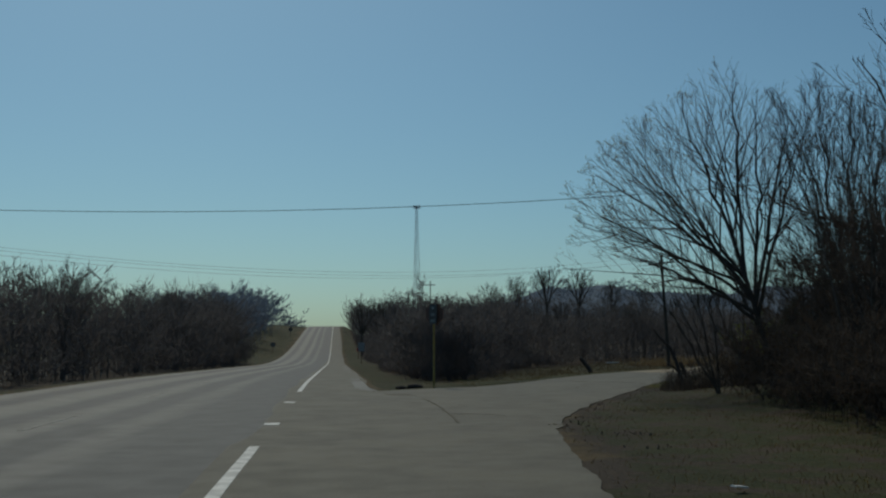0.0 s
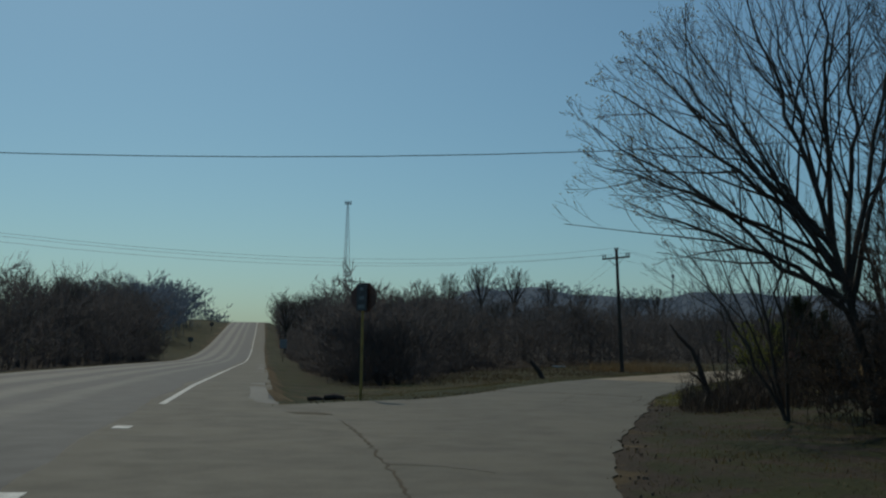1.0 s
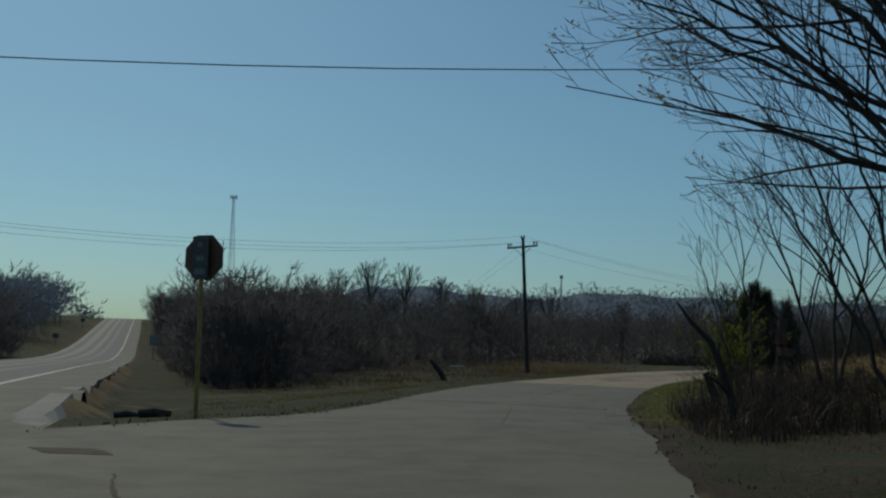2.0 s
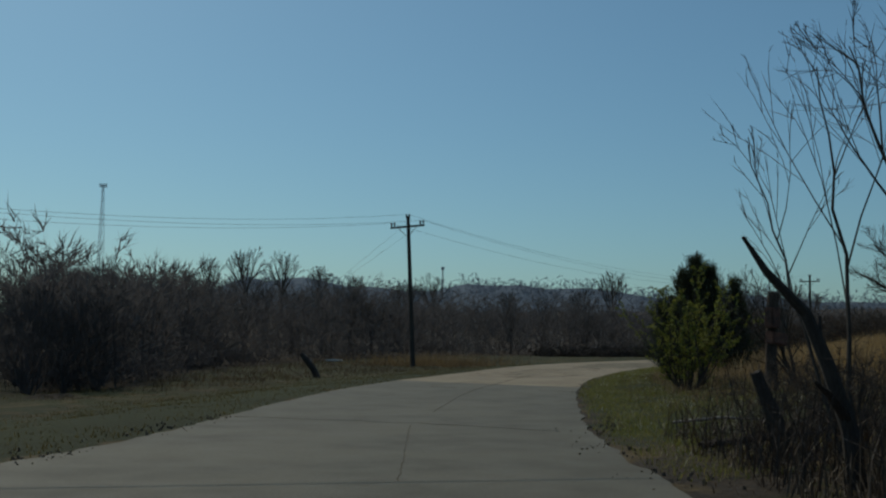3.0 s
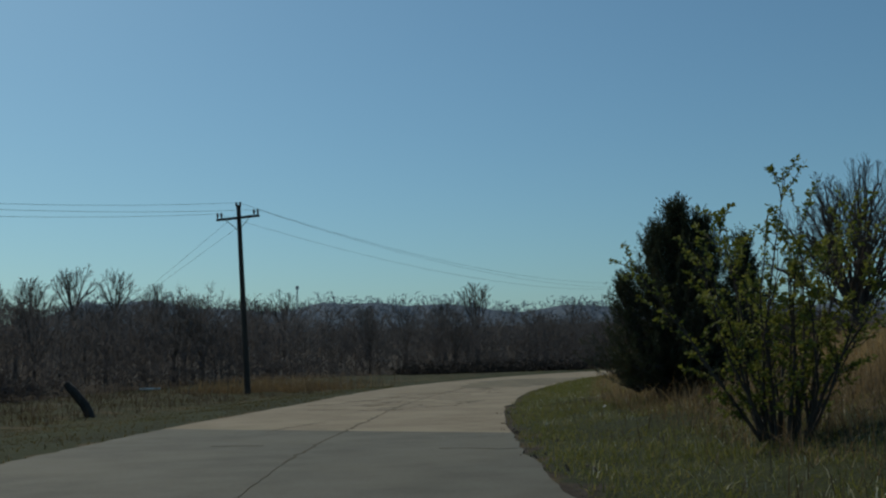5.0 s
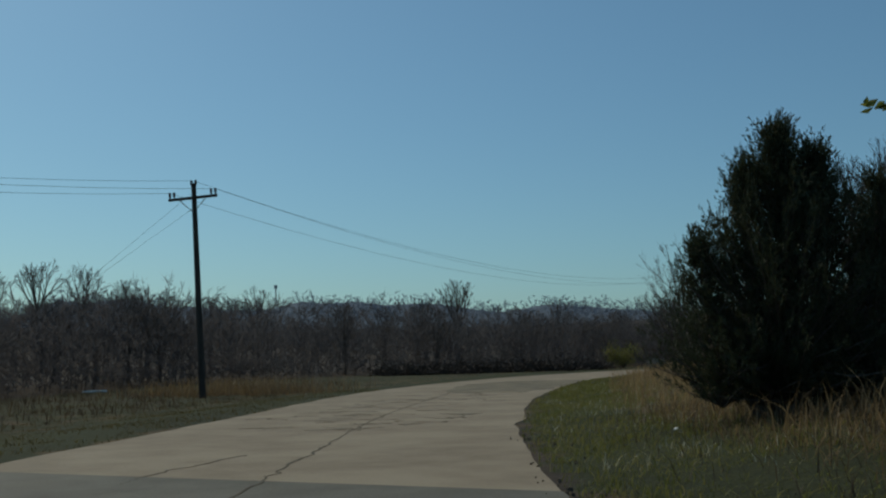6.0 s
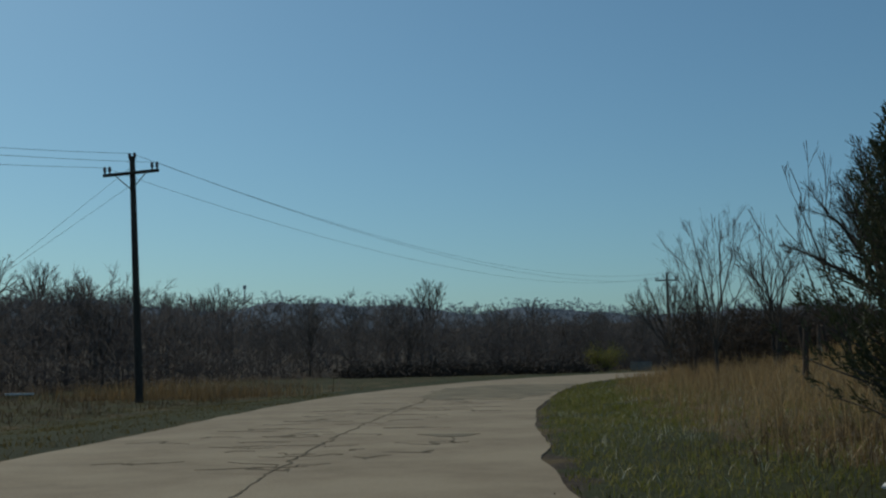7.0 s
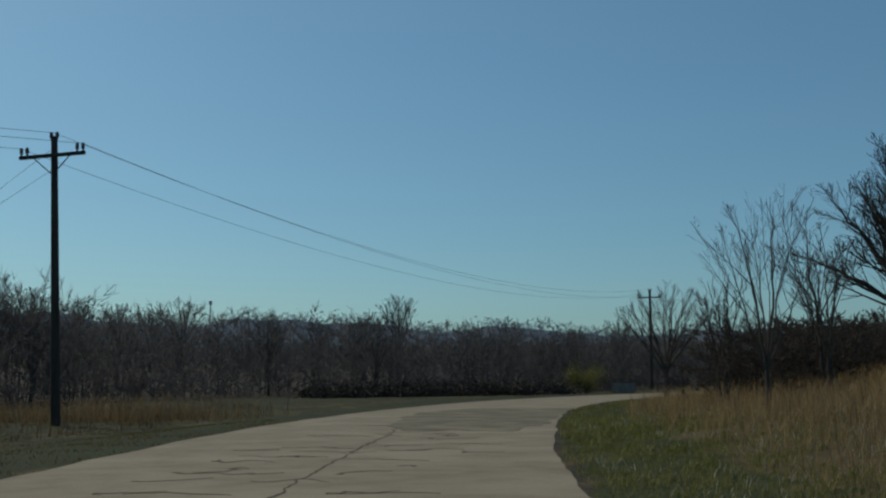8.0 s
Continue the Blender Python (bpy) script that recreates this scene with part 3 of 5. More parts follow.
def ribbon(name, left, right, across, mat, lift, parent=None, label="", thick=0.16, track=None):
    """A sheet between two lines of the plan, laid on the land, with real edges."""
    n = len(left)
    L, R = np.array(left), np.array(right)
    u = np.linspace(0, 1, across + 1)
    P = L[:, None, :] * (1 - u)[None, :, None] + R[:, None, :] * u[None, :, None]
    Z = height(P[..., 0], P[..., 1]) + lift
    m = across + 1
    verts = np.concatenate([P, Z[..., None]], 2).reshape(-1, 3)
    faces = [(i * m + k, (i + 1) * m + k, (i + 1) * m + k + 1, i * m + k + 1) for i in range(n - 1) for k in range(across)]
    rim = [i * m for i in range(n)] + [(n - 1) * m + k for k in range(1, m)] + [i * m + m - 1 for i in range(n - 2, -1, -1)] + \
          [k for k in range(m - 2, 0, -1)]
    low = len(verts)
    verts = np.concatenate([verts, verts[rim] - np.array([0, 0, thick])])
    c = len(rim)
    for i in range(c):
        j = (i + 1) % c
        faces.append((rim[i], low + i, low + j, rim[j]))
    ob = solid(name, verts, [tuple(reversed(f)) for f in faces], mat, parent, label)
    if track is not None:
        t = np.concatenate([np.tile(track(u), n), np.zeros(c)])
        ob.data.attributes.new("track", "FLOAT", "POINT").data.foreach_set("value", t.astype(np.float32))
    return ob


def along(hx, ys, wob=0.0, seed=0):
    rng = np.random.RandomState(seed)
    w = np.convolve(rng.randn(len(ys) + 8), np.ones(5) / 5, "same")[4:-4] * wob
    return np.stack([hx - HEAD * ys + w, ys], 1)


hy = np.concatenate([np.arange(-60, 120, 1.5), np.arange(120, 560, 6.0)])


def wheel_tracks(u):
    h = LEFT_EDGE + u * (RIGHT_EDGE - LEFT_EDGE)
    s = np.zeros_like(h)
    for c, w in ((-1.0, 0.55), (-1.9, 0.75), (-3.7, 0.5), (-5.6, 0.5), (-8.0, 0.5)):
        s += np.exp(-((h - c) / w) ** 2)
    return np.clip(s, 0, 1) * (h < -0.2) * 1.1


road = ribbon("road", along(LEFT_EDGE, hy, 0.10, 3), along(RIGHT_EDGE, hy, 0.10, 4), 48, HIGHWAY, 0.006, thick=0.8, track=wheel_tracks)
tagged(road, "worn grey asphalt highway with darker wheel tracks running over a hill", "road", kind="structure")

# paved shoulder, browner than the lanes, its inner edge worn ragged
sh = ribbon("shoulder", along(-0.62, hy, 0.22, 5), along(RIGHT_EDGE - 0.02, hy, 0.08, 4), 4, APRON, 0.012, road,
            "browner aged asphalt shoulder with a ragged edge", thick=0.02)



def pairs(a0, a1, b0, b1, n):
    """Even pairs of points along the far and near side between given control points."""
    def cut(ctrl, i0, i1):
        s = spline(ctrl[i0:i1 + 1], 0.3)
        d = np.concatenate([[0], np.cumsum(np.hypot(*np.diff(s, axis=0).T))])
        q = np.linspace(0, d[-1], n)
        return np.stack([np.interp(q, d, s[:, 0]), np.interp(q, d, s[:, 1])], 1)
    return cut(FAR_SIDE, a0, a1), cut(NEAR_SIDE, b0, b1)


def ragged(line, amount, seed):
    rng = np.random.RandomState(seed)
    w = np.convolve(rng.randn(len(line) + 6), np.ones(3) / 3, "same")[3:-3] * amount
    t = np.gradient(line, axis=0)
    t /= np.linalg.norm(t, axis=1)[:, None]
    return line + np.stack([t[:, 1], -t[:, 0]], 1) * w[:, None]


def filled(name, outline, mat, lift, thick=0.15):
    """A flat-lying sheet inside a closed outline of the plan, with real edges."""
    bm = bmesh.new()
    hz = height(outline[:, 0], outline[:, 1]) + lift
    top = [bm.verts.new((p[0], p[1], z)) for p, z in zip(outline, hz)]
    low = [bm.verts.new((p[0], p[1], z - thick)) for p, z in zip(outline, hz)]
    n = len(top)
    edges = [bm.edges.new((top[k], top[(k + 1) % n])) for k in range(n)]
    bmesh.ops.triangle_fill(bm, edges=edges, use_beauty=True)
    for k in range(n):
        m = (k + 1) % n
        bm.faces.new((top[k], low[k], low[m], top[m]))
    bmesh.ops.recalc_face_normals(bm, faces=bm.faces)
    for f in bm.faces:
        if abs(f.normal.z) > 0.7 and f.normal.z < 0:
            f.normal_flip()
    return part(name, bm, mat)


fa, na = pairs(0, 6, 0, 7, 260)
inner = along(0.9, np.linspace(-2.0, 34.0, 30))
apron = filled("side_road", np.concatenate([ragged(fa, 0.045, 7), ragged(na, 0.05, 8)[::-1], inner]), APRON, 0.018)
tagged(apron, "aged grey asphalt mouth of the side road", "road", kind="structure")
fb, nb = pairs(6, 15, 7, 17, 260)
pale = ribbon("side_road", ragged(fb, 0.05, 9), ragged(nb, 0.05, 10), 10, PALE, 0.015)
tagged(pale, "bleached tan chip-seal side road, cracked and patched", "road", kind="structure")


def strip(name, pts, widths, mat, parent, lift=0.024, label="", thick=0.012):
    """A narrow band along a line of the plan: a crack's filler or a painted line."""
    c = np.array(pts, float)
    t = np.gradient(c, axis=0)
    t /= np.maximum(np.linalg.norm(t, axis=1), 1e-6)[:, None]
    nrm = np.stack([-t[:, 1], t[:, 0]], 1)
    w = np.broadcast_to(np.asarray(widths, float), (len(c),))[:, None]
    return ribbon(name, c + nrm * w / 2, c - nrm * w / 2, 1, mat, lift, parent, label, thick=thick)


def crack(pts, width, parent, seed, wob=0.05, step=0.08, every=3):
    rng = np.random.RandomState(seed)
    s = spline(pts, step)
    n = len(s)
    slow = np.stack([np.interp(np.arange(n), np.arange(0, n + 6, every), rng.randn(len(np.arange(0, n + 6, every)))) for _ in range(2)], 1)
    s = s + slow * wob + rng.randn(n, 2) * wob * 0.3
    w = width * (0.35 + 1.1 * np.interp(np.arange(n), np.arange(0, n + 4, 3), rng.rand(len(np.arange(0, n + 4, 3)))))
    w[0] = w[-1] = width * 0.15
    return strip("crack", s, w, TAR, parent, 0.0215 if parent is apron else 0.0185, thick=0.003)


# painted lines of the highway
for y0, y1 in ((-6, 15.8), (34.2, 90), (90, 200), (200, 430)):
    ys = np.arange(y0, y1 + 0.01, 1.4)
    strip("painted_line", along(-0.30, ys, 0.01, 11), 0.15, PAINT, road, 0.017, "worn white edge line")
for k in range(30):
    y0 = 6.0 + 12.2 * k
    ys = np.linspace(y0, y0 + 3.1, 4)
    strip("painted_line", along(-4.65, ys), 0.13, FAINT, road, 0.011)
for y0 in (19.3, 27.2):
    strip("painted_line", along(-0.32, np.linspace(y0, y0 + 0.55, 3)), 0.28, PAINT, road, 0.018)
strip("painted_line", along(-4.65, np.linspace(22.0, 22.5, 3)), 0.12, FAINT, road, 0.011)

# ---------------------------------------------------------------- trees


def plant(name, built, x, y, turn=0.0, size=1.0, label="", category="tree", group="", mats=None, z=None):
    zz = float(height(x, y)) if z is None else z
    ob = base(name, pose(x, y, zz - 0.02, 0, 0, turn) @ Matrix.Scale(size, 4), label, category, group)
    mats = mats or (BARK, TWIG, BUDS)
    for nm, (v, f), m in zip(("trunk", "crown", "foliage"), built, mats):
        solid(nm, v, f, m, ob)
    return ob


def put_copy(ob, x, y, turn, size, tilt=0.0):
    return copy_thing(ob, pose(x, y, float(height(x, y)) - 0.02, tilt, 0, turn) @ Matrix.Scale(size / ob.scale[0], 4))


# the budding tree that leans over the corner
FAN = ((-3.8, 1.9, 4.2), (-4.5, 1.2, 5.0), (-5.2, 0.1, 5.5), (-5.3, -0.1, 4.8), (-4.9, 0.6, 6.4), (-4.2, 0.4, 7.2), (-4.6, -0.5, 6.8), (-3.3, 0.6, 7.6), (-2.5, -0.2, 8.2),
       (-1.7, 0.5, 8.6), (-0.9, -0.4, 8.9), (-0.1, 0.4, 8.6), (0.7, -0.3, 8.2), (1.4, 0.3, 7.6), (-2.4, 0.9, 5.6), (0.3, 1.2, 7.0))
plant("budding_tree", forked_tree(11, FAN, radius=0.068, kids=(8, 6, 4), angle=0.62, from_share=0.18, coarse=1.0, buds=1800, bud_left=-1.4, arch=0.06, crotch=(-0.7, -0.1, 3.4)), 10.3, 29.6,
      label="leaning many-stemmed tree with first buds beside the road corner")
plant("budding_sapling", forked_tree(26, ((-2.1, 0.2, 3.4), (-1.7, 0.3, 4.1), (-1.1, 0.1, 4.5), (-0.5, 0, 4.8)), radius=0.04, kids=(6, 5, 3), angle=0.5, from_share=0.3, arch=0.08, buds=120), 9.0, 30.2,
      label="slender many-stemmed sapling leaning towards the road corner")
plant("bare_tree", forked_tree(12, ((-1.2, -0.6, 4.0), (-1.2, 0.2, 5.0), (-0.8, -0.5, 5.8), (0.3, 0.5, 6.0), (1.4, 0.0, 5.2)),
                               radius=0.09, kids=(8, 5, 4), angle=0.6, from_share=0.2, coarse=1.1), 15.2, 38.0,
      label="dark leafless tree with low spreading limbs over the brush")
plant("bare_tree", forked_tree(13, ((0.0, 0.0, 4.7), (-1.3, 0.2, 4.0), (1.2, 0.3, 4.1)), radius=0.045, kids=(9, 5, 3), angle=0.65, from_share=0.25), 11.5, 36.6,
      label="thin leafless tree forking among brush")
plant("budding_sapling", forked_tree(14, ((-0.3, 0, 3.7), (-0.9, 0.3, 3.0)), radius=0.035, kids=(7, 4, 2), angle=0.5, from_share=0.3, buds=220), 9.9, 36.4,
      label="slim sapling with opening buds beside the dead snag")
plant("bare_tree", forked_tree(15, ((-2.0, -1.0, 1.5), (-1.5, -0.9, 1.9), (-0.7, 0, 2.2), (-1.7, -0.2, 1.7)), radius=0.045, kids=(6, 4, 3), angle=0.6), 16.7, 47.1,
      label="low leafless tree leaning out behind the old gatepost")
plant("bare_tree", forked_tree(16, ((-1.0, 0.3, 3.4), (0.2, 0, 3.7), (-0.5, -0.8, 3.3), (-1.5, 0.2, 2.7)), radius=0.03, kids=(4, 3, 2), angle=0.35, lift=0.1), 26.6, 65.3,
      label="leafless sapling with long straight shoots beside the cedar")
plant("bare_tree", forked_tree(17, dome(17, 6, 4.5, 1.2, 0.6), radius=0.05, bole=0.9, kids=(6, 5, 3), angle=0.6, coarse=0.9), 32.75, 75.8,
      label="open-crowned leafless tree in tall dry grass")
plant("bare_tree", forked_tree(18, dome(18, 8, 5.9, 3.2, 0.45), radius=0.13, bole=1.5, kids=(7, 5, 3), angle=0.55, coarse=1.7), 53.5, 103.9,
      label="spreading leafless tree beyond the bend")
plant("bare_tree", forked_tree(19, dome(19, 15, 10.6, 5.4, 0.22), radius=0.32, bole=1.8, kids=(9, 7, 4), angle=0.65, from_share=0.15, coarse=2.6), 58.0, 91.0,
      label="large dark leafless tree with a dense rounded crown")
plant("bare_tree", forked_tree(20, dome(20, 12, 7.6, 4.0, 0.35), radius=0.24, bole=1.5, kids=(9, 7, 4), angle=0.6, from_share=0.15, coarse=2.0), 49.0, 76.0,
      label="dark leafless tree with a dense rounded crown in the pasture")
plant("bare_tree", forked_tree(22, dome(22, 4, 4.2, 0.7, 0.6), radius=0.06, kids=(8, 5, 3), angle=0.5, coarse=1.4), 37.5, 78.5,
      label="leafless tree in tall dry grass")
plant("bare_tree", forked_tree(23, dome(23, 4, 3.2, 0.7, 0.6), radius=0.05, kids=(7, 5, 3), angle=0.5, coarse=1.4), 36.0, 80.6,
      label="small leafless tree in tall dry grass")
plant("bare_tree", forked_tree(24, ((-3.6, -0.6, 7.6), (-2.7, 0.4, 8.6), (0.6, 0.5, 9.4), (2.0, 0.2, 8.6)), radius=0.12, bole=2.4, kids=(6, 4, 3), angle=0.6, coarse=1.5), 13.6, 22.5,
      label="tall dark leafless tree rising out of the roadside thicket")
plant("bare_tree", forked_tree(25, ((-2.0, 0, 8.4), (-1.0, 0.3, 8.8), (0, 0, 8.4), (1.2, 0.4, 8.2), (-1.7, -0.3, 7.0), (2.0, 0, 7.6), (-0.6, -0.8, 7.4), (2.8, 0.3, 6.6)), radius=0.12, bole=1.5,
                               kids=(10, 7, 5), angle=0.55, coarse=1.3), 13.4, 31.0, label="tall dark leafless tree behind the budding one")

SAPLING = "slender leafless sapling in the roadside thicket"
kinds = []
for s in range(5):
    kinds.append(plant("bare_tree", bare_tree(40 + s, 6.5, stems=2 + s % 3, spread=0.28, radius=0.07, limbs=8, boughs=6, twigs=4, lift=0.07,
                                              bare_to=0.2), 11.5 + s * 1.1, 24 - s * 4.5, turn=70 * s, label=SAPLING,
                       group="roadside saplings"))
rng = random.Random(5)
for x, y, s in ((9.9, 21, 0.75), (9.8, 16, 0.9), (10.6, 11.0, 0.95), (11.2, 6.5, 1.1), (11.3, 13.5, 1.1), (13.5, 17, 1.2), (14.2, 25.5, 1.1), (15.5, 21, 1.2), (16, 29, 1.1),
                (13, 31.0, 0.9), (17, 12, 1.2), (12.2, 27.5, 0.8), (17.5, 25, 1.2), (11.6, 30.5, 0.7), (12.8, 25, 1.0), (11.2, 23.2, 0.95)):
    put_copy(rng.choice(kinds), x + rng.uniform(-.3, .3), y, rng.uniform(0, 360), s)

def edge_places(seed, n, depth0, depth1, start, end):
    """Places inside the woods, up to a depth behind their front, between two shares of its length."""
    r = np.random.RandomState(seed)
    out, got = [], 0
    while got < n:
        m = n * 2
        i = r.randint(int(start * (len(EDGE) - 2)), int(end * (len(EDGE) - 2)) + 1, m)
        a, b = EDGE[i], EDGE[i + 1]
        t = (b - a) / np.linalg.norm(b - a, axis=1)[:, None]
        p = a + (b - a) * r.rand(m, 1) + np.stack([-t[:, 1], t[:, 0]], 1) * (depth0 + (depth1 - depth0) * r.rand(m, 1))
        p = p[(beyond(EDGE_WIDE, p[:, 0], p[:, 1]) < (0.1 if depth0 >= 0 else 1.3)) & (p[:, 0] + HEAD * p[:, 1] > 4.6)]
        out.append(p)
        got += len(p)
    return np.concatenate(out)[:n]


crowns = []
for s in range(4):
    crowns.append(plant("bare_tree", forked_tree(90 + s, dome(90 + s, 7, 6.5, 2.1, 0.55), radius=0.15, bole=2.4, kids=(6, 5, 3), angle=0.55, coarse=2.4), (33.0, 25.5, 95.4, 62)[s],
                        (247, 246, 223, 236)[s], turn=50 * s, size=(2.1, 2.2, 2.15, 1.9)[s], label="tall leafless tree standing above the woods", group="tall trees above the woods"))
for x, y, s in ((88, 221, 1.7), (55, 228, 1.6), (12, 232, 1.7), (44, 226, 1.5), (76, 230, 1.5), (112, 215, 1.6), (132, 210, 1.6), (-2, 215, 1.5), (18, 240, 1.8), (38, 232, 1.7),
                (5, 170, 1.25), (20, 165, 1.2), (38, 168, 1.2), (-6, 150, 1.3), (-1, 128, 1.1), (60, 170, 1.1), (80, 172, 1.15), (100, 178, 1.1), (28, 150, 1.0), (12, 140, 1.05),
                (120, 180, 1.2), (9, 121, 0.95), (18, 128, 0.9), (-9, 175, 1.5), (-14, 205, 1.7)):
    put_copy(crowns[int(x * 7 + y) % 4], x, y, (x * 37) % 360, s)
WOODTREE = "leafless grey-brown tree at the edge of the woods"
woods = []
for s in range(3):
    woods.append(plant("bare_tree", forked_tree(70 + s, dome(70 + s, 6, 6.3, 1.9, 0.55), radius=0.10, bole=1.6, kids=(6, 5, 3), angle=0.58, coarse=2.0), (6.5, 12.0, 22.0)[s], (101, 112, 121)[s],
                       turn=50 * s, label=WOODTREE, group="trees at the wood's edge"))
rng = random.Random(9)
for x, y in edge_places(3, 26, 1.5, 12.0, 0.45, 1.0).tolist():
    put_copy(rng.choice(woods), x, y, rng.uniform(0, 360), rng.uniform(0.75, 1.05))
for k in range(20):
    y = 24 + 7.2 * k + rng.uniform(-3, 3)
    put_copy(rng.choice(woods), -HEAD * y - rng.uniform(15.0, 24), y, rng.uniform(0, 360), (0.85 + 0.0042 * y) * rng.uniform(0.9, 1.1))
shrubs = []
for s in range(3):
    shrubs.append(plant("bare_shrub", forked_tree(95 + s, dome(95 + s, 9, 3.8, 2.2, 0.4), radius=0.022, kids=(5, 4, 2), angle=0.7, from_share=0.12, coarse=1.4), 0.6 + 0.9 * s, 63.4 + 1.5 * s,
                        turn=40 * s, size=0.86, mats=(THICKET, THICKET), label="rounded leafless shrub at the wood's edge", category="shrub", group="shrubs at the wood's edge"))
rng = random.Random(8)
for x, y, s in ((0.3, 65, 1.0), (1.9, 66.5, 0.9), (0.0, 68, 1.0), (1.4, 69.5, 1.05), (-0.6, 72, 1.0), (-1.1, 76, 1.05)):
    put_copy(rng.choice(shrubs), x, y, rng.uniform(0, 360), s * 0.86)


def cones(P, Q, R):
    """Three-sided spikes from the points P to the points Q, with radii R at their feet."""
    d = Q - P
    d = d / np.maximum(np.linalg.norm(d, axis=1), 1e-6)[:, None]
    o = np.cross(d, np.array([0.31, 0.87, 0.12]))
    o /= np.maximum(np.linalg.norm(o, axis=1), 1e-6)[:, None]
    b = np.cross(d, o)
    R = R[:, None]
    V = np.stack([P + o * R, P + (-0.5 * o + 0.87 * b) * R, P + (-0.5 * o - 0.87 * b) * R, Q], 1).reshape(-1, 3)
    i = np.arange(len(P)) * 4
    return V, np.concatenate([np.stack([i, i + 1, i + 3], 1), np.stack([i + 1, i + 2, i + 3], 1), np.stack([i + 2, i, i + 3], 1)])


def unit(v):
    return v / np.maximum(np.linalg.norm(v, axis=1), 1e-6)[:, None]


def wood_mass(name, trees, label, mat, twigs, wide, squat=0.30, category="woods", seed=0, long=1.0, limbs=6, boughs=5):
    """Leafless trees too many to count, as one mass: each a trunk, limbs that leave it, boughs that leave those and fine twigs on the
    boughs, under a rounded crown."""
    r = np.random.RandomState(seed + len(trees))
    a = np.array(trees)
    n = len(a)
    h = a[:, 3]
    root = a[:, :3] - np.array([0, 0, 0.1])
    half = h * squat * (0.75 + 0.5 * r.rand(n))
    top = root + np.stack([r.randn(n) * 0.06 * h, r.randn(n) * 0.06 * h, h * 0.92], 1)
    up = np.array([0, 0, 1.0])
    k = np.repeat(np.arange(n), limbs)
    m = len(k)
    u = 0.14 + 0.72 * (np.tile(np.arange(limbs), n) + r.rand(m)) / limbs
    v = u + (0.16 + 0.34 * r.rand(m)) * (1 - u)
    reach = half[k] * np.sqrt(np.clip(1 - ((v - 0.55) / 0.50) ** 2, 0.12, 1)) * (0.7 + 0.4 * r.rand(m))
    t = np.tile(np.arange(limbs) * 2.4, n) + r.rand(m) * 1.2 + np.repeat(r.rand(n) * 6.28, limbs)
    p1 = root[k] + (top - root)[k] * u[:, None]
    q1 = root[k] + np.stack([np.cos(t) * reach, np.sin(t) * reach, v * h[k]], 1)
    V, F = cones(np.concatenate([root, p1]), np.concatenate([top, q1]), np.concatenate([0.0042 * h, 0.0022 * h[k]]))
    # boughs, and the leading shoots at the top of each stem
    kb = np.repeat(np.arange(m), boughs)
    e = 0.25 + 0.75 * r.rand(len(kb), 1)
    pb = p1[kb] + (q1 - p1)[kb] * e
    db = unit(unit(q1 - p1)[kb] * 0.75 + r.randn(len(kb), 3) * 0.42 + up * 0.35)
    hb = h[k][kb]
    lb = hb * (0.06 + 0.07 * r.rand(len(kb))) * long
    each = max(1, round(twigs / (limbs * boughs)))
    kt = np.repeat(np.arange(len(kb)), each)
    pt = pb[kt] + db[kt] * (lb[kt] * (0.1 + 0.9 * r.rand(len(kt))))[:, None]
    dt = unit(db[kt] * 0.7 + r.randn(len(kt), 3) * 0.45 + up * 0.28)
    lt = hb[kt] * (0.035 + 0.065 * r.rand(len(kt))) * long
    P = np.concatenate([pb, pt])
    D = np.concatenate([db, dt])
    Ln = np.concatenate([lb, lt])
    W = np.concatenate([np.full(len(pb), wide * 1.25), wide * (0.5 + 0.6 * r.rand(len(pt)))])
    side = unit(np.cross(D, r.randn(len(D), 3))) * W[:, None]
    T = np.stack([P - side, P + side, P + D * Ln[:, None]], 1).reshape(-1, 3)
    j = len(V) + np.arange(len(P) * 3).reshape(-1, 3)
    return tagged(solid(name, np.concatenate([V, T]), F.tolist() + j.tolist(), mat), label, category, kind="stuff")


def thicket(name, spots, label, mat, twig_count=7, thick=0.02, category="woods"):
    """A tangle of thin stems with side twigs, as one mass of three-sided spikes."""
    r = np.random.RandomState(len(spots))
    a = np.array(spots)
    n = len(a)
    h = a[:, 3:4]
    p = a[:, :3] - np.array([0, 0, 0.1])
    d = np.concatenate([r.randn(n, 2) * 0.21, np.ones((n, 1))], 1)
    q = p + d * h
    rad = thick * (0.5 + 0.8 * r.rand(n, 1)) * h / 4
    P, Q, R = [p], [q], [rad]
    for _ in range(twig_count):
        u = 0.10 + 0.86 * r.rand(n, 1)
        st = p + (q - p) * u
        w = np.concatenate([r.randn(n, 2) * 0.75, -0.05 + 0.85 * r.rand(n, 1)], 1)
        P.append(st)
        Q.append(st + w * h * 0.34 * (1.15 - u))
        R.append(np.full((n, 1), thick * 0.42) * h / 4)
    P, Q, R = np.concatenate(P), np.concatenate(Q), np.concatenate(R)
    d = Q - P
    d /= np.maximum(np.linalg.norm(d, axis=1), 1e-6)[:, None]
    o = np.cross(d, np.array([0.31, 0.87, 0.12]))
    o /= np.linalg.norm(o, axis=1)[:, None]
    b = np.cross(d, o)
    V = np.stack([P + o * R, P + (-0.5 * o + 0.87 * b) * R, P + (-0.5 * o - 0.87 * b) * R, Q], 1).reshape(-1, 3)
    i = np.arange(len(P)) * 4
    F = np.concatenate([np.stack([i, i + 1, i + 3], 1), np.stack([i + 1, i + 2, i + 3], 1), np.stack([i + 2, i, i + 3], 1)])
    return tagged(solid(name, V, F.tolist(), mat), label, category, kind="stuff")


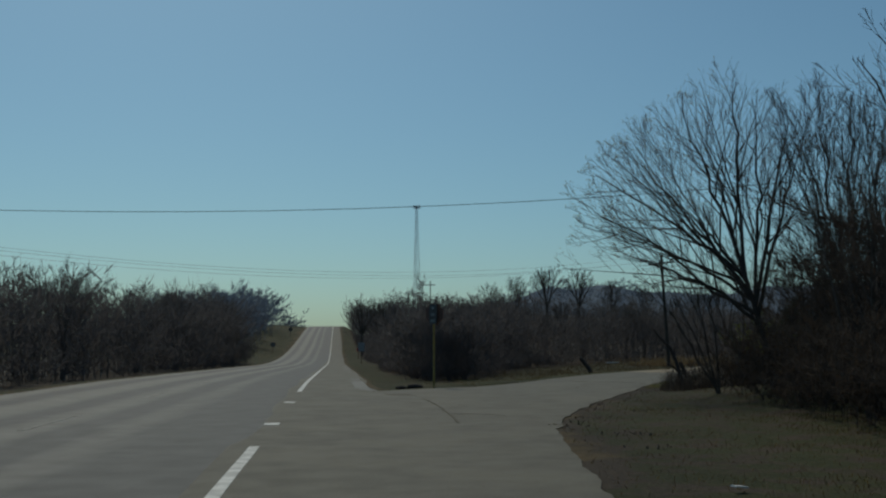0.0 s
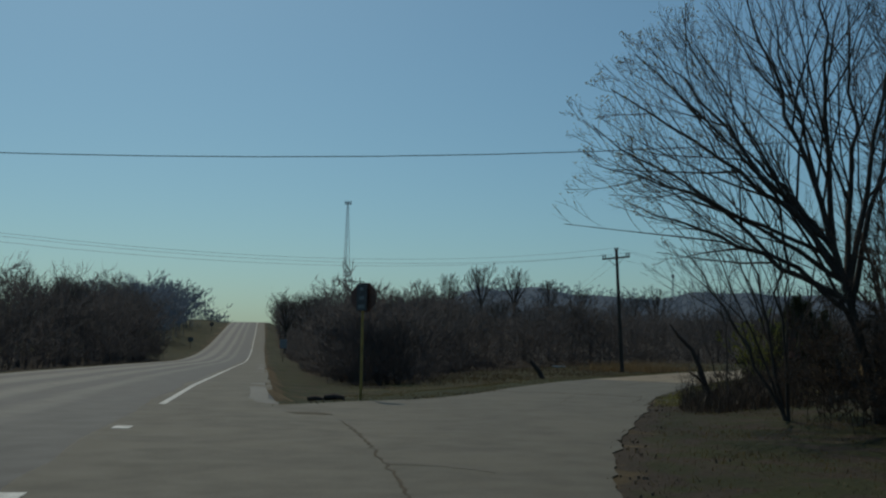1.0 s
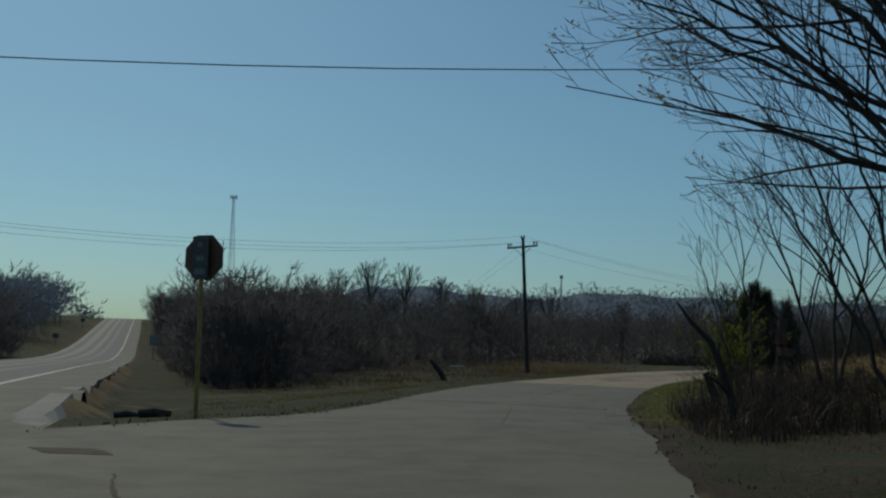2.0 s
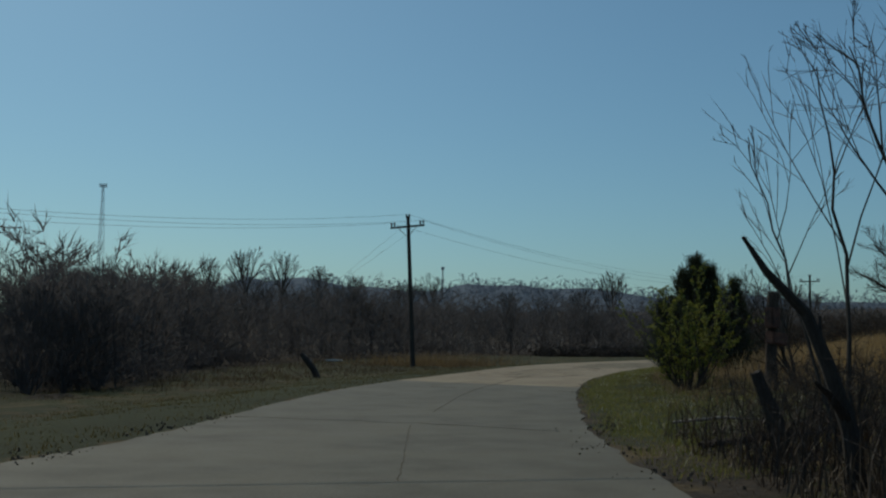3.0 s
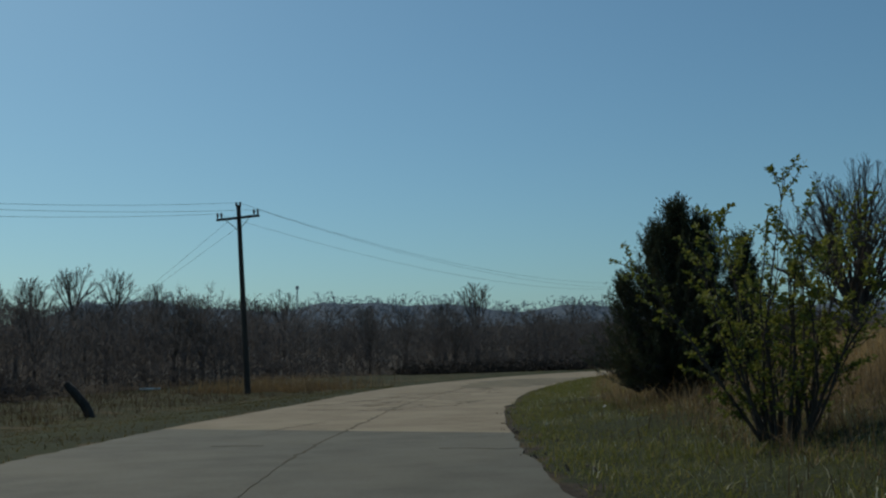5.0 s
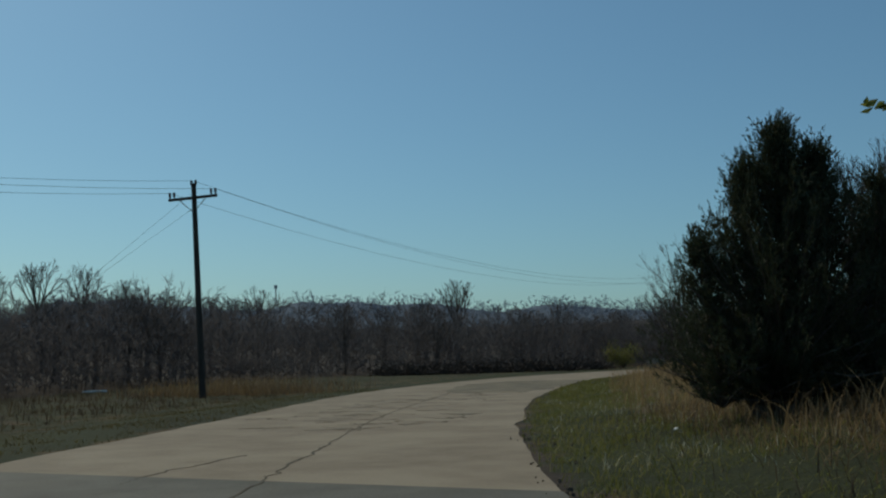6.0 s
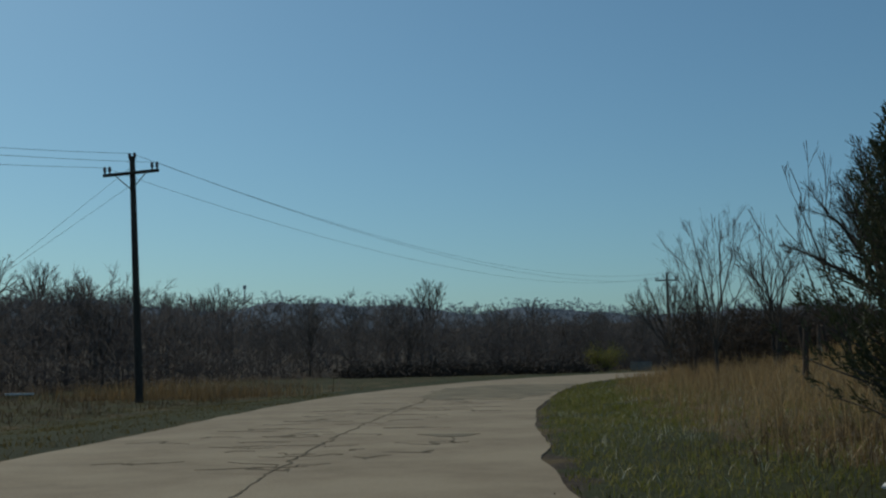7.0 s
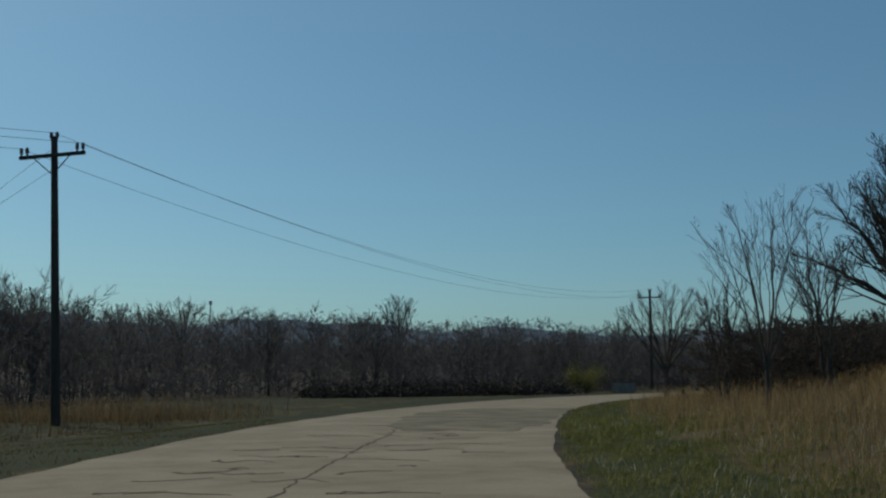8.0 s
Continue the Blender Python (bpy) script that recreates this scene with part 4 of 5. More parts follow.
def woods_spots(rng, n, d0, d1, a, b, h0, h1):
    return [(x, y, 0, rng.uniform(h0, h1)) for x, y in edge_places(n, n, d0, d1, a, b).tolist()]


def grounded(spots, vary=0.0):
    """Sets stems on the land; vary: how much their height rolls from place to place."""
    if vary:
        spots = [(x, y, z, h * (1 + vary * (1.3 * noise.noise(Vector((x * 0.16, y * 0.16, 5))) + 0.9 * noise.noise(Vector((x * 0.5, y * 0.5, 9))))))
                 for x, y, z, h in spots]
    a = np.array(spots)
    hz = height(a[:, 0], a[:, 1])
    return [(x, y, float(z), h) for (x, y, _, h), z in zip(spots, hz)]


rng = random.Random(21)
sp = woods_spots(rng, 1500, 1.0, 13, 0.45, 1.0, 4.3, 6.7) + woods_spots(rng, 260, -0.3, 9, 0.24, 0.47, 3.0, 4.7) + woods_spots(rng, 420, -0.3, 14, 0.0, 0.27, 8.0, 12.0)
wood_mass("woods", grounded(sp, 0.22), "dense leafless trees along the wood's edge", THICKET, 125, 0.025, limbs=5, boughs=5)
sp = woods_spots(rng, 1500, -0.2, 5.0, 0.40, 1.0, 1.0, 3.4) + woods_spots(rng, 1500, -0.5, 2.5, 0.40, 1.0, 0.6, 1.7)
wood_mass("woods", grounded(sp, 0.3), "dense leafless undergrowth along the wood's edge", THICKET, 64, 0.022, 0.6, long=1.7, limbs=4, boughs=4)
sp = []
for _ in range(850):
    y = rng.uniform(-5, 172)
    sp.append((-HEAD * y - rng.uniform(13.2, 23), y, 0, (3.6 + 0.034 * max(y, 0)) * rng.uniform(0.75, 1.2)))
for _ in range(420):
    y = rng.uniform(0, 172)
    sp.append((-HEAD * y - rng.uniform(12.4, 14.5), y, 0, (1.2 + 0.012 * y) * rng.uniform(0.7, 1.3)))
wood_mass("woods", grounded(sp, 0.2), "dense leafless trees along the far side of the highway", THICKET, 130, 0.026, 0.36)
sp = []
while len(sp) < 1000:
    x, y = rng.uniform(-25, 175), rng.uniform(128, 330)
    if x + HEAD * y > 11 and y > 140 + 0.25 * x:
        sp.append((x, y, 0, rng.uniform(5.5, 8.0)))
wood_mass("woods", grounded(sp, 0.25), "leafless woods rising behind the field", THICKET, 120, 0.036, 0.40)
sp = []
for _ in range(300):
    y = rng.uniform(-4, 32)
    sp.append((rng.uniform(11.0, 26), y, 0, rng.uniform(3.5, 7.5)))
for _ in range(190):
    y = rng.uniform(8, 31)
    sp.append((rng.uniform(10.6, 14.5), y, 0, rng.uniform(3.0, 6.2)))
for _ in range(620):
    y = rng.uniform(0, 31.5)
    sp.append((9.3 - 0.095 * (31.5 - y) + rng.uniform(0, 3.4), y, 0, rng.uniform(0.6, 2.4)))
wood_mass("woods", grounded(sp), "dark leafless roadside thicket", DARKTHICKET, 240, 0.0105, 0.42, long=1.2)
sp = []
for _ in range(240):
    t = rng.uniform(0, 1)
    sp.append((60 + 70 * t + rng.uniform(0, 9), 88 + 22 * t + rng.uniform(0, 7), 0, rng.uniform(2.5, 5)))
for _ in range(460):
    t = rng.uniform(0, 1)
    sp.append((36.5 + 21 * t + rng.gauss(0, 1.2), 79.5 + 14 * t + rng.gauss(0, 1.2), 0, rng.uniform(1.0, 2.6)))
wood_mass("woods", grounded(sp), "leafless hedge behind the dry pasture", DARKTHICKET, 150, 0.019, 0.5)
sp = []
for _ in range(300):
    y = rng.uniform(215, 345)
    sp.append((-HEAD * y - rng.uniform(17, 42), y, 0, rng.uniform(9.5, 13.5)))
# the haze over these trees is put into their colour
wood_mass("woods", grounded(sp, 0.25), "trees beside the highway's hill, coloured hazy blue-grey", HAZED_WOODS, 150, 0.09, 0.42)


def far_woods():
    """Wooded hills far off: a long slope and the tufted tops of its trees, tinted blue-grey in place of haze."""
    rngl = random.Random(4)

    def crest(a):
        n = 10 * noise.noise(Vector((a * 0.11, 3.1, 0))) + 4 * noise.noise(Vector((a * 0.5, 7.7, 0)))
        top = float(np.interp(a, [-40, -15, -12, -9.6, -8.9, -8.4, -3.5, 1, 6, 20, 34, 95], [7, 9, 16, 15, 6, -5, -6, 20, 36, 36, 27, 27]))
        return top + n * (0.7 if a > 0 else 0.15)

    verts, faces, trees = [], [], []
    az = [-40 + 0.5 * k for k in range(270)]
    for a in az:
        c, r = crest(a), radians(a)
        for d, z in ((430, -12), (520, c * 0.6 - 2), (600, c - 3), (760, c - 20)):
            d = d * (0.72 if a < -3.5 else 1)
            verts.append((math.sin(r) * d, math.cos(r) * d, z))
    for k in range(len(az) - 1):
        for c in range(3):
            p = k * 4 + c
            faces.append((p, p + 4, p + 5, p + 1))
    tagged(solid("backdrop", verts, faces, HAZED_HILL, smooth=True), "wooded hills on the horizon, coloured hazy blue-grey", "hills", kind="structure")
    for k in range(2400):
        a = rngl.uniform(-32, 66)
        u = rngl.random() ** 0.6
        c, r = crest(a), radians(a)
        d = (470 + 130 * u) * (0.72 if a < -3.5 else 1)
        z = (c - 3) * (0.25 + 0.75 * u) - 3.5
        if -8.9 < a < 0.5:
            if not -8.5 < a < -7.3:
                continue
            z, d = 4, 400
        trees.append((math.sin(r) * d, math.cos(r) * d, z, rngl.uniform(7, 12)))
    wood_mass("woods", trees, "distant treetops along the hills, coloured hazy blue-grey", HAZED_WOODS, 80, 0.15, 0.50, long=0.95, limbs=5, boughs=4)


far_woods()


def cedar(x, y, tall):
    """A ragged old cedar: leaders side by side, upswept branches, and on each a row of plumes of needles."""
    rng = random.Random(77)
    ob = base("cedar_tree", pose(x, y, float(height(x, y))), "dark green cedar, dense, broad and ragged, at the roadside", "tree")
    tr, sv, sf = Tubes(), [], []
    share = ((0.0, 0.10, 0.35, 0.5, 0.7, 0.87, 1.0), (0.66, 0.90, 1.0, 0.82, 0.60, 0.38, 0.10))
    for (ox, oy), th, wide, many in (((0, 0), tall, 1.6, 520), ((0.34, -0.22), tall * 0.93, 1.2, 230), ((-0.36, 0.25), tall * 0.88, 1.25, 240), ((-0.85, 0.55), tall * 0.60, 1.0, 130),
                                     ((0.95, -0.70), tall * 0.80, 0.95, 200), ((1.35, -0.2), tall * 0.68, 1.0, 130)):
        o = Vector((ox, oy, 0))
        tr.add([Vector((ox * 0.3, oy * 0.3, -0.1)), o * 0.8 + Vector((0.03, 0, th * 0.4)), o + Vector((0, 0.02, th * 0.95))], [0.11, 0.06, 0.01], 7)
        for k in range(many):
            u = rng.random() ** 0.95
            reach = wide * float(np.interp(u, *share)) * rng.uniform(0.45, 1.15)
            t = rng.uniform(0, 6.283)
            rise = rng.uniform(0.25, 0.8) + u * u * 1.5
            if rng.random() < 0.16:
                u, rise = rng.uniform(0.02, 0.14), rng.uniform(-0.12, 0.15)
            d = Vector((math.cos(t), math.sin(t), rise))
            foot = max(th * (0.05 + 0.93 * u) - 0.75 * reach * rise / math.sqrt(1 + rise * rise), 0.10)
            pts = wander(rng, o * min(0.8 + u * 0.3, 1) + Vector((0, 0, foot)), d, reach * 1.12, 5, 0.10, 0.07)
            tr.add(pts, [0.016, 0.013, 0.010, 0.008, 0.006, 0.003], 3)
            for g in range(6):
                w = 1.6 + 3.4 * (g + rng.random()) / 6
                i = min(int(w), 4)
                p = pts[i].lerp(pts[i + 1], w - i)
                way = ((pts[i + 1] - pts[i]).normalized() * 0.8 + Vector((rng.gauss(0, .40), rng.gauss(0, .40), rng.uniform(0.3, 1.0)))).normalized()
                ln = rng.uniform(0.12, 0.32) * (1 + 0.5 * u)
                for _ in range(18):
                    v = rng.random()
                    spot = p + way * ln * v + Vector((rng.gauss(0, .02), rng.gauss(0, .02), rng.gauss(0, .02))) * (1.3 - v)
                    leaf_into(sv, sf, rng, spot, rng.uniform(0.04, 0.08), 0.22, way + Vector((rng.gauss(0, .38), rng.gauss(0, .38), rng.gauss(0, .38))))
    solid("trunk", tr.v, tr.f, BARK, ob)
    solid("crown", sv, sf, CEDAR, ob)
    return ob


cedar(20.5, 57.95, 3.5)


def leafing_shrub(x, y, tall):
    rng = random.Random(31)
    ob = base("leafing_shrub", pose(x, y, float(height(x, y))), "yellow-green shrub in young leaf in front of the cedar", "shrub")
    tb, v, f = Tubes(), [], []
    for s in range(30):
        t = s * 2.4 + rng.uniform(-0.4, 0.4)
        out = rng.uniform(0.05, 0.75)
        d = Vector((math.cos(t) * out, math.sin(t) * out, 1))
        h = tall * rng.uniform(0.72, 1.04) * (1 - 0.38 * out)
        pts = wander(rng, Vector((math.cos(t) * .22, math.sin(t) * .22, -0.05)), d, h, 7, 0.09, 0.03)
        tb.add(pts, [0.02 * (1 - 0.85 * i / 7) for i in range(8)], 5)
        for _ in range(11):
            u = rng.uniform(0.8, 7)
            i = min(int(u), 6)
            p = pts[i].lerp(pts[i + 1], u - i)
            w = side_way(rng, (pts[i + 1] - pts[i]).normalized(), rng.uniform(0.4, 1.0))
            bp = wander(rng, p, w, rng.uniform(0.2, 0.5), 3, 0.15, 0.08)
            tb.add(bp, [0.007, 0.005, 0.004, 0.002], 3)
            for g, (a, b) in enumerate(zip(bp[:-1], bp[1:])):
                for _ in range((4, 9, 15)[g]):
                    leaf_into(v, f, rng, a.lerp(b, rng.random()), rng.uniform(0.03, 0.075), 0.55)
    solid("trunk", tb.v, tb.f, BARK, ob)
    solid("crown", v, f, LEAVES, ob)
    return ob


leafing_shrub(15.7, 49.8, 2.95)

# ---------------------------------------------------------------- poles, wires, towers


def utility_pole(x, y, tall, arm_turn, label, lean=(0, 0)):
    ob = base("utility_pole", pose(x, y, float(height(x, y)), math.degrees(-math.atan(lean[1])), math.degrees(math.atan(lean[0])), 0) @ pose(0, 0, 0, 0, 0, arm_turn),
              label, "utility pole", "utility poles")
    t = Tubes()
    t.add([Vector((0, 0, -0.3)), Vector((0, 0, tall * 0.5)), Vector((0, 0, tall))], [0.17, 0.145, 0.115], 12)
    solid("pole", t.v, t.f, POLEWOOD, ob, smooth=False)
    az = tall - 0.74
    part("crossarm", box_bm(2.5, 0.10, 0.13, (0, -0.17, az), 0.01), POLEWOOD, ob)
    for s in (-1, 1):
        b = Tubes()
        b.add([Vector((0.72 * s, -0.22, az - 0.03)), Vector((0.06 * s, -0.16, az - 0.66))], [0.022, 0.022], 4)
        solid("brace", b.v, b.f, POLEWOOD, ob)
    for px, pz in ((-1.17, az + 0.06), (-0.95, az + 0.06), (0.95, az + 0.06), (1.17, az + 0.06), (-0.11, tall - 0.14), (0.11, tall - 0.14)):
        i = Tubes()
        yy = -0.17 if abs(px) > 0.5 else 0.0
        i.add([Vector((px, yy, pz)), Vector((px, yy, pz + 0.08)), Vector((px, yy, pz + 0.10)), Vector((px, yy, pz + 0.26)), Vector((px, yy, pz + 0.31))],
              [0.035, 0.035, 0.07, 0.065, 0.035], 8)
        solid("insulator", i.v, i.f, CERAMIC, ob)
    return ob


ARM = -35
LEAN = (-0.038, 0.05)
pole = utility_pole(22.1, 98.9, 10.4, ARM, "dark wooden utility pole with crossarm leaning slightly, in the grass", LEAN)
utility_pole(85.7, 144.7, 10.0, -50, "dark wooden utility pole with crossarm among trees")
utility_pole(-60, 40, 14.0, -60, "dark wooden utility pole with crossarm beyond the highway")


def wire(a, b, sag, r=0.012, label="thin dark overhead line strung between poles"):
    t = Tubes()
    a, b = Vector(a), Vector(b)
    n = 26
    t.add([a.lerp(b, i / n) - Vector((0, 0, 4 * sag * (i / n) * (1 - i / n))) for i in range(n + 1)], [r] * (n + 1), 4)
    tagged(solid("power_line", t.v, t.f, WIRE), label, "cable", "overhead lines")


def arm_at(x, y, tall, turn, off):
    ln = LEAN if x == 22.1 else (0, 0)
    c = pose(x, y, float(height(x, y)), math.degrees(-math.atan(ln[1])), math.degrees(math.atan(ln[0])), 0) @ pose(0, 0, 0, 0, 0, turn)
    return c @ Vector((off, -0.17 if abs(off) > 0.2 else 0, tall - 0.40 if abs(off) > 0.2 else tall + 0.14))


# lines from the pole to its neighbours
for off, off2, sag, sag0 in ((-1.17, -1.17, 2.2, 4.6), (1.17, 1.17, 2.2, 4.6), (0.0, 0.0, 2.2, 4.8)):
    a = arm_at(22.1, 98.9, 10.4, ARM, off)
    wire(a, arm_at(85.7, 144.7, 10.0, -50, off2), sag, 0.008)
    wire(a, arm_at(-60, 40, 14.0, -60, off2), sag0, 0.009)
wire((-55, 43.4, 10.68), (36, 42.0, 10.68), 3.7, 0.016)
for x, y in ((-55, 43.4), (36, 42.0)):
    utility_pole(x, y, 10.9, 90, "dark wooden utility pole with crossarm deep in the thicket")
for dx in (-0.3, 0.5):
    wire((21.75, 99.35, 9.0 + dx), (10.5 + dx, 104.5, -0.3), 0.0, 0.008, "thin steel guy wire bracing the pole")


def lattice_tower(x, y, z, tall, foot, label, head=1.8):
    ob = base("radio_tower", pose(x, y, z), label, "tower")
    n = 14
    tw = [foot * (1 - 0.82 * i / n) for i in range(n + 1)]
    legs = []
    for k in range(3):
        t = 2 * math.pi * k / 3 + 0.4
        legs.append([Vector((math.cos(t) * tw[i], math.sin(t) * tw[i], tall * i / n)) for i in range(n + 1)])
        b = Tubes()
        b.add(legs[-1], [0.16 - 0.06 * i / n for i in range(n + 1)], 4)
        solid("leg", b.v, b.f, STEEL, ob)
    b = Tubes()
    for i in range(n):
        for k in range(3):
            a, c = legs[k], legs[(k + 1) % 3]
            b.add([a[i], c[i + 1]], [0.06, 0.06], 3)
            b.add([c[i], a[i + 1]], [0.06, 0.06], 3)
            b.add([a[i + 1], c[i + 1]], [0.05, 0.05], 3)
    solid("bracing", b.v, b.f, STEEL, ob)
    for k in range(9):
        t = 2 * math.pi * k / 9
        part("antenna", box_bm(0.35, 0.2, 2.2, (math.cos(t) * (head + 0.1), math.sin(t) * (head + 0.1), tall - 0.6)), STEEL, ob)
    p = Tubes()
    for k in range(9):
        t, t2 = 2 * math.pi * k / 9, 2 * math.pi * (k + 1) / 9
        p.add([Vector((math.cos(t) * head, math.sin(t) * head, tall - 0.6)), Vector((math.cos(t2) * head, math.sin(t2) * head, tall - 0.6))], [0.08, 0.08], 3)
        p.add([Vector((0, 0, tall - 0.6)), Vector((math.cos(t) * head, math.sin(t) * head, tall - 0.6))], [0.06, 0.06], 3)
    solid("platform", p.v, p.f, STEEL, ob)
    return ob


lattice_tower(-13.5, 650, 4, 83.0, 3.6, "grey steel lattice radio tower above the treetops")
lattice_tower(196, 690, 18, 32, 1.6, "distant grey steel radio tower on the ridge", 0.7)


def stop_sign(x, y):
    ob = base("stop_sign", pose(x, y, float(height(x, y)), 0, 0, -33), "octagonal road sign seen from its dark back on a yellow post", "road sign")
    t = Tubes()
    t.add([Vector((0, 0, -0.3)), Vector((0, 0, 2.95))], [0.038, 0.038], 6)
    solid("post", t.v, t.f, YELLOWPOST, ob)
    bm = bmesh.new()
    r = 0.375 / math.cos(math.pi / 8)
    vs = [bm.verts.new((math.cos(math.pi / 8 + k * math.pi / 4) * r, 0, math.sin(math.pi / 8 + k * math.pi / 4) * r + 2.62)) for k in range(8)]
    fc = bm.faces.new(vs)
    ex = bmesh.ops.extrude_face_region(bm, geom=[fc])
    bmesh.ops.translate(bm, vec=(0, -0.012, 0), verts=[g for g in ex["geom"] if isinstance(g, bmesh.types.BMVert)])
    bmesh.ops.translate(bm, vec=(0, 0.055, 0), verts=bm.verts)
    bmesh.ops.recalc_face_normals(bm, faces=bm.faces)
    part("sign_plate", bm, SIGNBACK, ob, "dull red-brown octagonal plate")
    board = part("backing_board", box_bm(0.32, 0.02, 0.70, (0, -0.055, 2.62), 0.006), BACKSTEEL, ob, "black upright board")
    for z, w in ((2.83, 0.10), (2.60, 0.14), (2.38, 0.20)):
        part("marking", box_bm(w, 0.006, 0.09, (0, -0.068, z)), FADED, board, "faded grey bar")
    for z in (2.40, 2.84):
        b = Tubes()
        b.add([Vector((0, -0.085, z)), Vector((0, -0.06, z))], [0.012, 0.012], 6)
        solid("bolt", b.v, b.f, STEEL, ob)
    return ob


stop_sign(0.73, 37.6)


def road_sign(x, y, w, h, z, diamond, face, turn, label):
    ob = base("road_sign", pose(x, y, float(height(x, y)), 0, 0, turn), label, "road sign")
    t = Tubes()
    t.add([Vector((0, 0.04, -0.3)), Vector((0, 0.04, z + h / 2))], [0.05, 0.05], 6)
    solid("post", t.v, t.f, OLDWOOD, ob)
    m = Matrix.Rotation(radians(45), 4, "Y") if diamond else None
    part("sign_plate", box_bm(w, 0.02, h, (0, -0.03, z), 0.004, m), face, ob)
    return ob


road_sign(-10.5, 155, 0.95, 1.25, 2.4, False, PALESIGN, 5, "dull grey-white rectangular road sign on a post by the highway")
road_sign(-42.0, 307, 1.0, 1.0, 2.2, True, BACKSTEEL, 5, "dark diamond road sign on a post by the highway")
road_sign(-34.5, 227, 1.0, 0.9, 1.8, False, BACKSTEEL, 5, "dark square road sign on a post by the highway")
road_sign(-13.6, 190, 0.6, 0.6, 1.6, False, REDFACE, 5, "small red marker sign on a post by the highway")


def h_frame(x, y, top):
    z = float(height(x, y))
    ob = base("power_pylon", pose(x, y, z), "distant wooden H-frame power pylon above the trees", "pylon")
    for s in (-1, 1):
        t = Tubes()
        t.add([Vector((1.5 * s, 0, -0.5)), Vector((1.5 * s, 0, top - z))], [0.2, 0.14], 8)
        solid("pole", t.v, t.f, POLEWOOD, ob)
    part("crossarm", box_bm(6.5, 0.25, 0.3, (0, 0, top - z - 1.6)), POLEWOOD, ob)
    return ob


h_frame(-4.3, 400, 26.0)

# ---------------------------------------------------------------- snags, posts, logs and litter


def log_thing(name, pts, radii, mat, label, category, group="", sides=8):
    t = Tubes()
    t.add([Vector(p) for p in pts], radii, sides)
    rng = random.Random(len(label))
    t.v = [tuple(c + rng.uniform(-1, 1) * radii[0] * 0.10 for c in p) for p in t.v]
    return tagged(solid(name, t.v, t.f, mat), label, category, group)


zg = lambda x, y: float(height(x, y))
g0 = zg(9.0, 35.2)
t = Tubes()
t.add([Vector((9.05, 35.2, g0 - 0.2)), Vector((9.0, 35.25, g0 + 0.45)), Vector((8.85, 35.3, g0 + 0.95)), Vector((8.68, 35.35, g0 + 1.38)),
       Vector((8.36, 35.4, g0 + 1.70)), Vector((8.16, 35.42, g0 + 1.98))], [0.085, 0.07, 0.06, 0.05, 0.035, 0.015], 8)
t.add([Vector((8.85, 35.3, g0 + 0.92)), Vector((8.84, 35.4, g0 + 1.2)), Vector((8.86, 35.42, g0 + 1.36))], [0.035, 0.025, 0.012], 5)
t.add([Vector((9.0, 35.25, g0 + 0.5)), Vector((8.7, 35.1, g0 + 0.75)), Vector((8.5, 35.0, g0 + 0.85))], [0.04, 0.03, 0.012], 5)
tagged(solid("dead_snag", t.v, t.f, OLDWOOD), "broken dark dead tree trunk bending over the brush", "snag")

g1 = zg(9.6, 37.2)
log_thing("stump", [(9.75, 37.2, g1 - 0.2), (9.65, 37.25, g1 + 0.35), (9.45, 37.3, g1 + 0.85)], [0.10, 0.085, 0.06], OLDWOOD, "dark leaning broken stump in the brush", "stump")
log_thing("fallen_log", [(10.1, 40.2, zg(10.1, 40.2) + 0.16), (10.6, 39.9, zg(10.6, 39.9) + 0.20), (11.2, 39.7, zg(11.2, 39.7) + 0.12)], [0.018, 0.02, 0.01], PALEWOOD,
          "pale weathered fallen branch lying on brush", "log")
log_thing("fallen_log", [(9.4, 38.3, zg(9.4, 38.3) + 0.06), (10.4, 38.2, zg(10.4, 38.2) + 0.10), (11.4, 38.5, zg(11.4, 38.5) + 0.07)], [0.045, 0.05, 0.035], OLDWOOD,
          "dark fallen log in the roadside brush", "log")
# leaning broken post in the field
gf = zg(11.85, 76.6)
log_thing("broken_post", [(11.85, 76.6, gf - 0.2), (11.6, 76.7, gf + 0.4), (11.25, 76.8, gf + 0.85), (11.05, 76.9, gf + 1.08)], [0.16, 0.15, 0.13, 0.09], OLDWOOD,
          "dark broken wooden post leaning over in the field", "post")


def gatepost(x, y):
    ob = base("gatepost", pose(x, y, zg(x, y), 0, 2, 20), "old weathered timber gatepost with reddish rotten blocks", "post")
    t = Tubes()
    t.add([Vector((0.02, 0, -0.3)), Vector((0.02, 0, 0.3)), Vector((-0.01, 0, 0.7)), Vector((0.02, 0, 1.05)), Vector((0.03, 0, 1.5)), Vector((0.04, 0, 1.86))],
          [0.135, 0.13, 0.115, 0.125, 0.11, 0.10], 9)
    rng = random.Random(3)
    t.v = [tuple(c + rng.uniform(-0.012, 0.012) for c in p) for p in t.v]
    solid("post", t.v, t.f, POSTWOOD, ob)
    part("block", box_bm(0.46, 0.22, 0.24, (0.09, -0.05, 1.02), 0.025, Matrix.Rotation(0.08, 4, "Y")), RUSTWOOD, ob, "reddish rotten wooden block")
    part("block", box_bm(0.27, 0.20, 0.40, (-0.09, -0.09, 1.42), 0.025, Matrix.Rotation(-0.05, 4, "Y")), RUSTWOOD, ob, "reddish rotten wooden block")
    part("block", box_bm(0.18, 0.17, 0.22, (0.06, 0, 1.82), 0.02, Matrix.Rotation(0.04, 4, "Y")), POSTWOOD, ob)
    return ob


